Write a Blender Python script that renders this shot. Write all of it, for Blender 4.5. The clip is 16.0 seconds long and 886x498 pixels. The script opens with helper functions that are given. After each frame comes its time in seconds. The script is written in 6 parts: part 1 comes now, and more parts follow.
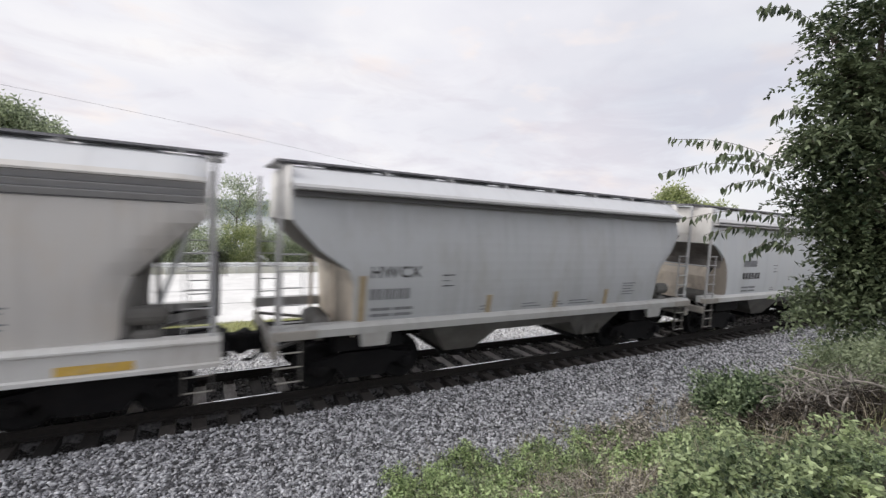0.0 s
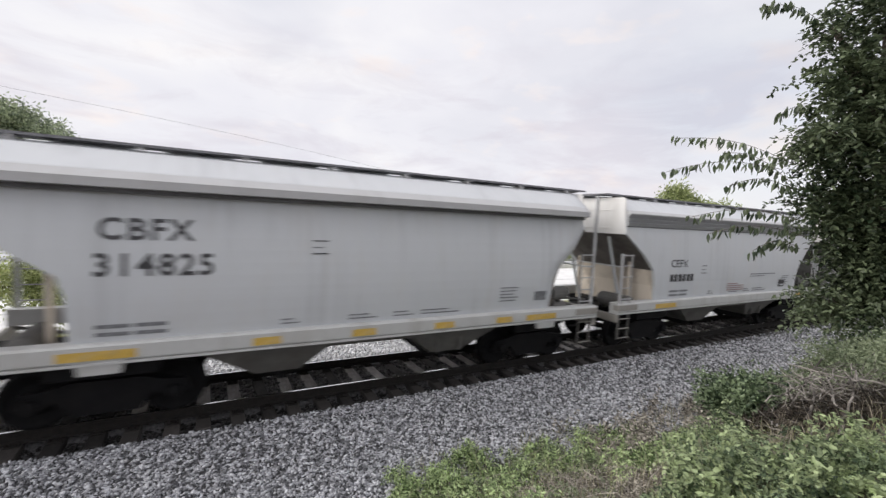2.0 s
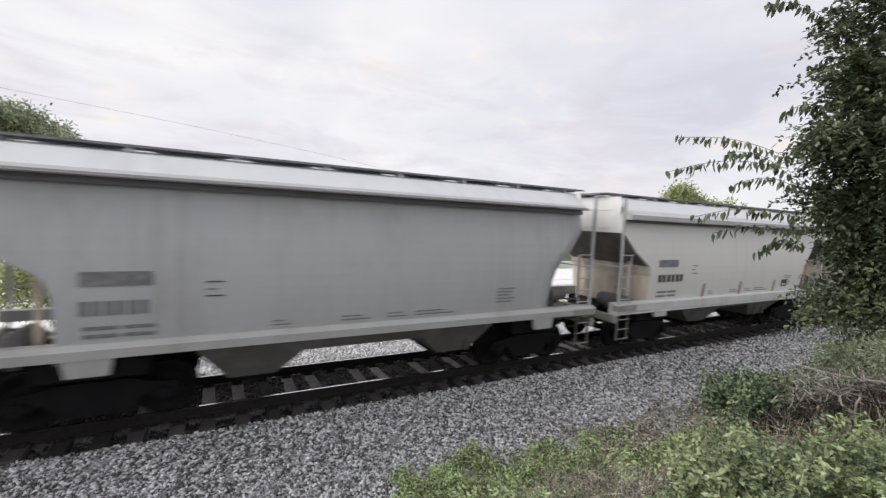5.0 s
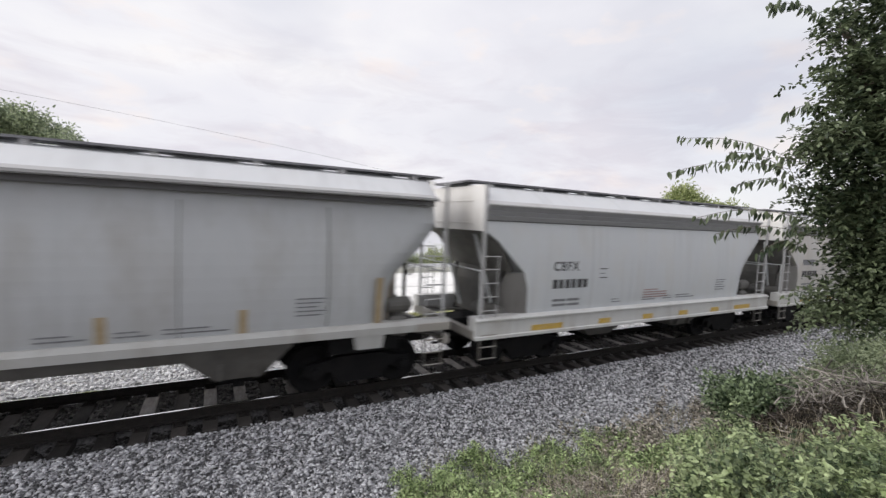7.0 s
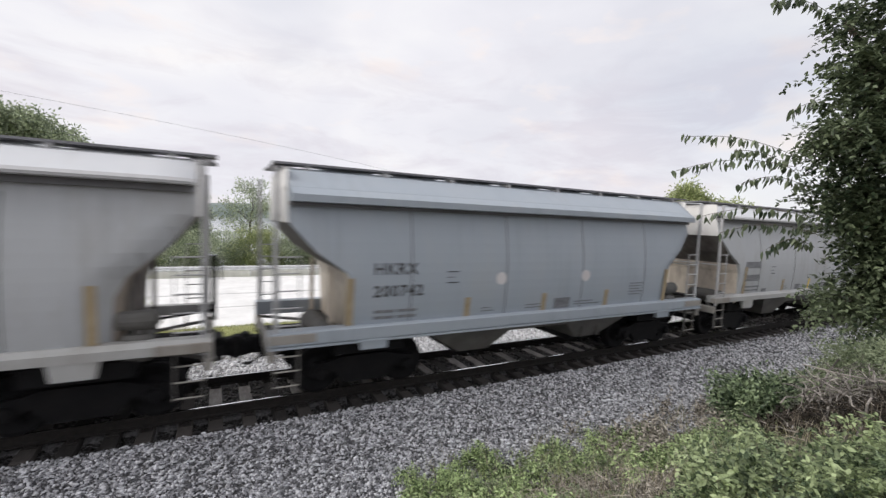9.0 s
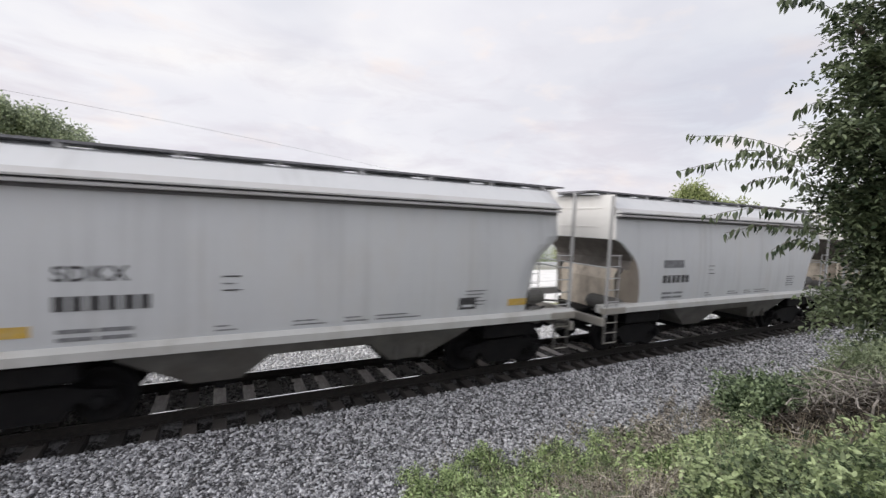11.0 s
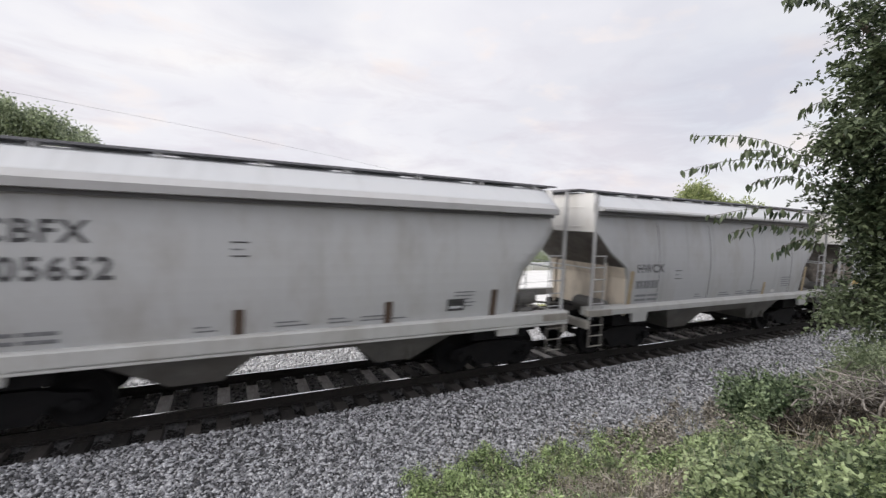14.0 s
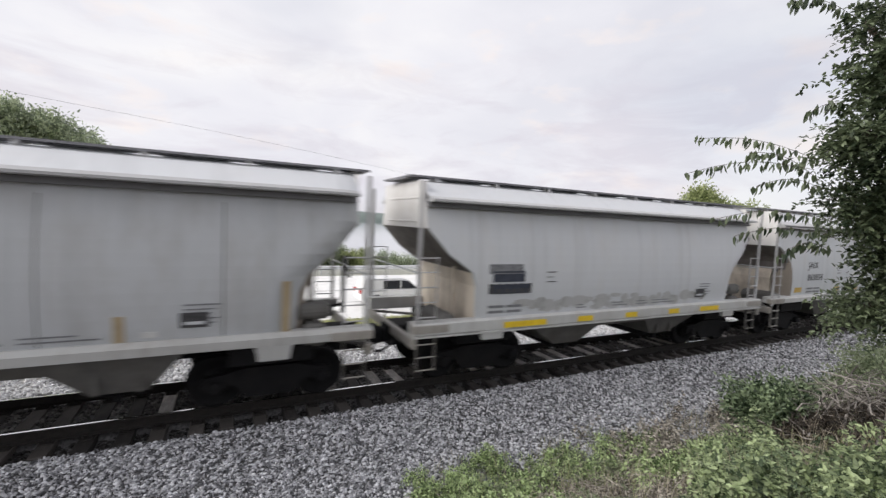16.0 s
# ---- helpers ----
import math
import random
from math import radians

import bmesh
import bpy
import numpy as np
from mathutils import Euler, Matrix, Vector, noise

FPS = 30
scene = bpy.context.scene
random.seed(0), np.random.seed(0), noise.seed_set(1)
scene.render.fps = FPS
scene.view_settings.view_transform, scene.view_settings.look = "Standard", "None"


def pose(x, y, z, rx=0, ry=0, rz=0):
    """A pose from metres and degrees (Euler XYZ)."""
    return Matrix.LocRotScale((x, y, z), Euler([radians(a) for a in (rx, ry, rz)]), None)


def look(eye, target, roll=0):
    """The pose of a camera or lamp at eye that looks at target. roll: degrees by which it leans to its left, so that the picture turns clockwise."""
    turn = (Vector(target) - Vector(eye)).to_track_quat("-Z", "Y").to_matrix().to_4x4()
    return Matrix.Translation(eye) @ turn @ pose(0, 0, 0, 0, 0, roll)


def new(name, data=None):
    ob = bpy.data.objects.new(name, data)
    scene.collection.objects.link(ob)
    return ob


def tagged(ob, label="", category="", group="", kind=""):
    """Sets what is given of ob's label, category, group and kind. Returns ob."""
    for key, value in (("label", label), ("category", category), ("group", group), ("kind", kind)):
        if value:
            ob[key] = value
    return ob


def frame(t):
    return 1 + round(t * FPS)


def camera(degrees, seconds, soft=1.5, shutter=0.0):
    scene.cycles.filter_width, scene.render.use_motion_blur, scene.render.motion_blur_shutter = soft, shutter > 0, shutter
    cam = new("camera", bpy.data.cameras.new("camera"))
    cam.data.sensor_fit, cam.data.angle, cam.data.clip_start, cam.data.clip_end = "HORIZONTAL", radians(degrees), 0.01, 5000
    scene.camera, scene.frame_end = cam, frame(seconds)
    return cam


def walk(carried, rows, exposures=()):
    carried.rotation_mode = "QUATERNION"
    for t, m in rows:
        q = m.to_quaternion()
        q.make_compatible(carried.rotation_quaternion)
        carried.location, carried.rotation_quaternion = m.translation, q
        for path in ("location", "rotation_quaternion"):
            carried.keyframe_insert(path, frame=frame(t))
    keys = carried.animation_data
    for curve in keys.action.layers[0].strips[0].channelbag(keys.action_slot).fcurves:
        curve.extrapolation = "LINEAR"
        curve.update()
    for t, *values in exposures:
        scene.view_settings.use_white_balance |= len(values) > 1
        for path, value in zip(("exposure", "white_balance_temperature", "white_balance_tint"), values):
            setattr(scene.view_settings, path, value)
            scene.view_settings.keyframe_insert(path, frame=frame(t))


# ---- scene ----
# The camera stands on the bank beside the line. x runs along the track the way
# the train goes, y away from the camera, z up from the top of the rails.
cam = camera(92.08, 16.0, soft=1.4, shutter=0.22)
EYE = (0.0, -9.152, 3.471)
AIM = [
    (0, 86.017, -3.029, -29.183), (0.5, 86.052, -3.017, -29.058), (1, 86.040, -2.970, -28.940),
    (1.5, 86.008, -2.911, -28.882), (2, 85.993, -2.802, -28.843), (2.5, 85.957, -2.740, -28.805),
    (3, 85.920, -2.707, -28.714), (3.5, 85.909, -2.671, -28.625), (4, 85.915, -2.652, -28.515),
    (6.5, 86.190, -2.545, -28.269), (7, 86.178, -2.528, -28.193), (7.5, 86.125, -2.500, -28.103),
    (8, 86.088, -2.429, -28.008), (8.5, 86.079, -2.340, -27.885), (9, 86.115, -2.296, -27.734),
    (11.5, 86.031, -2.377, -27.181), (12, 86.004, -2.325, -27.123), (12.5, 86.015, -2.254, -27.073),
    (13, 86.012, -2.256, -27.014), (13.5, 86.076, -2.254, -26.894), (14, 86.113, -2.321, -26.835),
    (14.5, 86.189, -2.375, -26.742), (15, 86.242, -2.446, -26.616), (15.5, 86.277, -2.487, -26.491),
    (16, 86.294, -2.534, -26.384),
]
walk(cam, [(t, pose(*EYE, rx, ry, rz)) for t, rx, ry, rz in AIM], exposures=[(0, 0.0), (16, 0.0)])

# ---- sky and sun: a bright overcast evening, the veiled sun low along the line ----
SUN_HIGH, SUN_TURN = radians(33), radians(-82)


def make_world():
    w = bpy.data.worlds.new("overcast_sky")
    scene.world = w
    w.use_nodes = True
    nt = w.node_tree
    nt.nodes.clear()
    out = nt.nodes.new("ShaderNodeOutputWorld")
    bg = nt.nodes.new("ShaderNodeBackground")
    sky = nt.nodes.new("ShaderNodeTexSky")
    sky.sky_type, sky.sun_disc = "NISHITA", False
    sky.sun_elevation, sky.sun_rotation = SUN_HIGH, SUN_TURN
    dim = nt.nodes.new("ShaderNodeVectorMath")
    dim.operation = "SCALE"
    dim.inputs["Scale"].default_value = 0.11
    nt.links.new(sky.outputs[0], dim.inputs[0])
    tc = nt.nodes.new("ShaderNodeTexCoord")
    mp = nt.nodes.new("ShaderNodeMapping")
    mp.inputs["Scale"].default_value = (1.4, 1.4, 3.4)
    nt.links.new(tc.outputs["Generated"], mp.inputs[0])
    n1 = nt.nodes.new("ShaderNodeTexNoise")
    n1.inputs["Scale"].default_value, n1.inputs["Detail"].default_value = 1.7, 7.0
    n1.inputs["Distortion"].default_value = 0.35
    nt.links.new(mp.outputs[0], n1.inputs["Vector"])
    shade = nt.nodes.new("ShaderNodeValToRGB")
    e = shade.color_ramp.elements
    e[0].position, e[0].color = 0.30, (0.80, 0.80, 0.865, 1)
    e[1].position, e[1].color = 0.64, (0.95, 0.94, 0.965, 1)
    k = e.new(0.74)
    k.color = (1.0, 0.945, 0.92, 1)
    m = e.new(0.48)
    m.color = (0.875, 0.87, 0.925, 1)
    nt.links.new(n1.outputs["Fac"], shade.inputs[0])
    puff = nt.nodes.new("ShaderNodeTexNoise")
    puff.inputs["Scale"].default_value, puff.inputs["Detail"].default_value = 4.2, 6.0
    nt.links.new(mp.outputs[0], puff.inputs["Vector"])
    rosy = nt.nodes.new("ShaderNodeMapRange")
    rosy.inputs["From Min"].default_value, rosy.inputs["From Max"].default_value = 0.56, 0.72
    rosy.inputs["To Max"].default_value = 0.75
    nt.links.new(puff.outputs["Fac"], rosy.inputs[0])
    warm = nt.nodes.new("ShaderNodeMix")
    warm.data_type = "RGBA"
    warm.inputs["B"].default_value = (1.0, 0.90, 0.86, 1)
    nt.links.new(rosy.outputs[0], warm.inputs["Factor"])
    nt.links.new(shade.outputs[0], warm.inputs["A"])
    n2 = nt.nodes.new("ShaderNodeTexNoise")
    n2.inputs["Scale"].default_value, n2.inputs["Detail"].default_value = 1.1, 4.0
    nt.links.new(mp.outputs[0], n2.inputs["Vector"])
    cover = nt.nodes.new("ShaderNodeMapRange")
    cover.inputs["From Min"].default_value, cover.inputs["From Max"].default_value = 0.35, 0.55
    cover.inputs["To Min"].default_value, cover.inputs["To Max"].default_value = 0.80, 1.0
    nt.links.new(n2.outputs["Fac"], cover.inputs[0])
    # a bank of soft mauve cloud low over the horizon, its tops catching warm light
    flat = nt.nodes.new("ShaderNodeMapping")
    flat.inputs["Scale"].default_value = (2.0, 2.0, 7.5)
    flat.inputs["Location"].default_value = (0.3, 0.0, 0.0)
    nt.links.new(tc.outputs["Generated"], flat.inputs[0])
    heap = nt.nodes.new("ShaderNodeTexNoise")
    heap.inputs["Scale"].default_value, heap.inputs["Detail"].default_value = 1.9, 8.0
    heap.inputs["Roughness"].default_value, heap.inputs["Distortion"].default_value = 0.6, 0.5
    nt.links.new(flat.outputs[0], heap.inputs["Vector"])
    split = nt.nodes.new("ShaderNodeSeparateXYZ")
    nt.links.new(tc.outputs["Generated"], split.inputs[0])
    low = nt.nodes.new("ShaderNodeMapRange")
    low.interpolation_type = "SMOOTHSTEP"
    low.inputs["From Min"].default_value, low.inputs["From Max"].default_value = 0.46, 0.20
    nt.links.new(split.outputs["Z"], low.inputs[0])
    bank = nt.nodes.new("ShaderNodeMapRange")
    bank.inputs["From Min"].default_value, bank.inputs["From Max"].default_value = 0.44, 0.62
    bank.inputs["To Max"].default_value = 0.55
    nt.links.new(heap.outputs["Fac"], bank.inputs[0])
    much = nt.nodes.new("ShaderNodeMath")
    much.operation = "MULTIPLY"
    nt.links.new(bank.outputs[0], much.inputs[0])
    nt.links.new(low.outputs[0], much.inputs[1])
    mauve = nt.nodes.new("ShaderNodeMix")
    mauve.data_type = "RGBA"
    mauve.inputs["B"].default_value = (0.70, 0.66, 0.735, 1)
    nt.links.new(much.outputs[0], mauve.inputs["Factor"])
    nt.links.new(warm.outputs["Result"], mauve.inputs["A"])
    mix = nt.nodes.new("ShaderNodeMix")
    mix.data_type = "RGBA"
    nt.links.new(cover.outputs[0], mix.inputs["Factor"])
    nt.links.new(dim.outputs[0], mix.inputs["A"])
    nt.links.new(mauve.outputs["Result"], mix.inputs["B"])
    nt.links.new(mix.outputs["Result"], bg.inputs["Color"])
    bg.inputs["Strength"].default_value = 1.0
    nt.links.new(bg.outputs[0], out.inputs[0])


make_world()
sun = new("sun", bpy.data.lights.new("sun", "SUN"))
sun.data.energy, sun.data.angle, sun.data.color = 2.7, radians(42), (1.0, 0.965, 0.92)
sun.matrix_world = look((math.sin(SUN_TURN) * 60, math.cos(SUN_TURN) * 60, math.tan(SUN_HIGH) * 60), (0, 0, 0))


# ---- materials ----
def ramp_mat(name, low, high, scale=6.0, rough=0.6, metal=0.0, bump=0.0, bump_scale=40.0, stain=None, stain_amount=0.0,
             stain_scale=1.2, stretch=(1, 1, 1), random_tint=0.0, islands=False, leaf=0.0, spec=0.5, streak=0.0):
    """A surface between two colours, with grain, broad stains and fine relief."""
    mat = bpy.data.materials.new(name)
    mat.use_nodes = True
    nt = mat.node_tree
    nd, ln = nt.nodes, nt.links
    b = nd["Principled BSDF"]
    b.inputs["Roughness"].default_value, b.inputs["Metallic"].default_value = rough, metal
    b.inputs["Specular IOR Level"].default_value = spec
    tc = nd.new("ShaderNodeTexCoord")
    mp = nd.new("ShaderNodeMapping")
    mp.inputs["Scale"].default_value = stretch
    ln.new(tc.outputs["Object"], mp.inputs[0])
    if streak:
        own = nd.new("ShaderNodeVectorMath")
        own.operation = "SCALE"
        own.inputs[0].default_value = (37.0, 19.0, 53.0)
        ln.new(nd.new("ShaderNodeObjectInfo").outputs["Random"], own.inputs["Scale"])
        ln.new(own.outputs[0], mp.inputs["Location"])
    n = nd.new("ShaderNodeTexNoise")
    n.inputs["Scale"].default_value, n.inputs["Detail"].default_value = scale, 6.0
    n.inputs["Roughness"].default_value = 0.65
    ln.new(mp.outputs[0], n.inputs["Vector"])
    r = nd.new("ShaderNodeMapRange")
    r.inputs["From Min"].default_value, r.inputs["From Max"].default_value = 0.3, 0.7
    ln.new(n.outputs["Fac"], r.inputs[0])
    fac = r.outputs[0]
    if random_tint or islands:
        add = nd.new("ShaderNodeMath")
        add.operation, add.use_clamp = "MULTIPLY_ADD", True
        if islands:
            src = nd.new("ShaderNodeNewGeometry").outputs["Random Per Island"]
        else:
            src = nd.new("ShaderNodeObjectInfo").outputs["Random"]
        k = nd.new("ShaderNodeMapRange")
        k.inputs["To Min"].default_value, k.inputs["To Max"].default_value = -random_tint, random_tint
        ln.new(src, k.inputs[0])
        add.inputs[1].default_value = 1.0
        ln.new(fac, add.inputs[0])
        ln.new(k.outputs[0], add.inputs[2])
        fac = add.outputs[0]
    mix = nd.new("ShaderNodeMix")
    mix.data_type = "RGBA"
    mix.inputs["A"].default_value, mix.inputs["B"].default_value = (*low, 1), (*high, 1)
    ln.new(fac, mix.inputs["Factor"])
    col = mix.outputs["Result"]
    if stain:
        n2 = nd.new("ShaderNodeTexNoise")
        n2.inputs["Scale"].default_value, n2.inputs["Detail"].default_value = stain_scale, 8.0
        n2.inputs["Roughness"].default_value = 0.7
        ln.new(mp.outputs[0], n2.inputs["Vector"])
        r2 = nd.new("ShaderNodeMapRange")
        r2.inputs["From Min"].default_value, r2.inputs["From Max"].default_value = 0.48, 0.72
        r2.inputs["To Max"].default_value = stain_amount
        ln.new(n2.outputs["Fac"], r2.inputs[0])
        m2 = nd.new("ShaderNodeMix")
        m2.data_type = "RGBA"
        m2.inputs["B"].default_value = (*stain, 1)
        ln.new(r2.outputs[0], m2.inputs["Factor"])
        ln.new(col, m2.inputs["A"])
        col = m2.outputs["Result"]
    if streak:
        fine = nd.new("ShaderNodeMapping")
        fine.inputs["Scale"].default_value = (6.0, 1.0, 0.10)
        ln.new(mp.outputs[0], fine.inputs[0])
        n4 = nd.new("ShaderNodeTexNoise")
        n4.inputs["Scale"].default_value, n4.inputs["Detail"].default_value = 1.0, 5.0
        ln.new(fine.outputs[0], n4.inputs["Vector"])
        n5 = nd.new("ShaderNodeTexNoise")
        n5.inputs["Scale"].default_value, n5.inputs["Detail"].default_value = 0.8, 3.0
        ln.new(mp.outputs[0], n5.inputs["Vector"])
        both = nd.new("ShaderNodeMath")
        both.operation = "MULTIPLY"
        ln.new(n4.outputs["Fac"], both.inputs[0])
        ln.new(n5.outputs["Fac"], both.inputs[1])
        r4 = nd.new("ShaderNodeMapRange")
        r4.inputs["From Min"].default_value, r4.inputs["From Max"].default_value = 0.26, 0.40
        r4.inputs["To Max"].default_value = streak
        ln.new(both.outputs[0], r4.inputs[0])
        m4 = nd.new("ShaderNodeMix")
        m4.data_type = "RGBA"
        m4.inputs["B"].default_value = (low[0] * 0.42, low[1] * 0.41, low[2] * 0.40, 1)
        ln.new(r4.outputs[0], m4.inputs["Factor"])
        ln.new(col, m4.inputs["A"])
        col = m4.outputs["Result"]
    ln.new(col, b.inputs["Base Color"])
    if bump:
        n3 = nd.new("ShaderNodeTexNoise")
        n3.inputs["Scale"].default_value, n3.inputs["Detail"].default_value = bump_scale, 5.0
        ln.new(tc.outputs["Object"], n3.inputs["Vector"])
        bp = nd.new("ShaderNodeBump")
        bp.inputs["Strength"].default_value, bp.inputs["Distance"].default_value = bump, 0.01
        ln.new(n3.outputs["Fac"], bp.inputs["Height"])
        ln.new(bp.outputs[0], b.inputs["Normal"])
    if leaf:
        tr = nd.new("ShaderNodeBsdfTranslucent")
        ln.new(col, tr.inputs["Color"])
        ms = nd.new("ShaderNodeMixShader")
        ms.inputs[0].default_value = leaf
        ln.new(b.outputs[0], ms.inputs[1])
        ln.new(tr.outputs[0], ms.inputs[2])
        ln.new(ms.outputs[0], nd["Material Output"].inputs["Surface"])
    return mat


def bleached_tie():
    """Weathered tie wood whose ends outside the rails carry oil and painted shade."""
    mat = ramp_mat("weathered_tie_wood", (0.20, 0.185, 0.175), (0.56, 0.53, 0.51), 4.0, 0.9, 0, 0.5, 30, (0.10, 0.09, 0.08), 0.6, 3.0, (1.0, 0.3, 1.0), 0.4)
    nd, ln = mat.node_tree.nodes, mat.node_tree.links
    b = nd["Principled BSDF"]
    col = b.inputs["Base Color"].links[0].from_socket
    xyz = nd.new("ShaderNodeSeparateXYZ")
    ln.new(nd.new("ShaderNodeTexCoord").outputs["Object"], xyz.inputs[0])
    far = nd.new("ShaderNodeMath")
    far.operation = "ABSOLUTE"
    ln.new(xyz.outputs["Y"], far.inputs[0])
    # oil and the train's shade, both mixed in as one dark colour
    end_shade = nd.new("ShaderNodeMapRange")
    end_shade.inputs["From Min"].default_value, end_shade.inputs["From Max"].default_value = 0.55, 0.78
    ln.new(far.outputs[0], end_shade.inputs[0])
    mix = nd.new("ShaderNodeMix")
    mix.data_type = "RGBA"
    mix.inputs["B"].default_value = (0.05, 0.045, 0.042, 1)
    ln.new(end_shade.outputs[0], mix.inputs["Factor"])
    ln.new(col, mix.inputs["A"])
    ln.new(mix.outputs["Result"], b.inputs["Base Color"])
    return mat


def paint(name, c, dirt, amount=0.5, streak=0.15):
    """Weathered car paint: streaks that run down the sheets, and fine dust."""
    low = tuple(v * 0.92 for v in c)
    return ramp_mat(name, low, c, scale=1.1, rough=0.5, bump=0.08, bump_scale=3.0, stain=dirt, stain_amount=amount,
                    stain_scale=1.1, stretch=(1.3, 1.0, 0.5), spec=0.35, streak=streak)


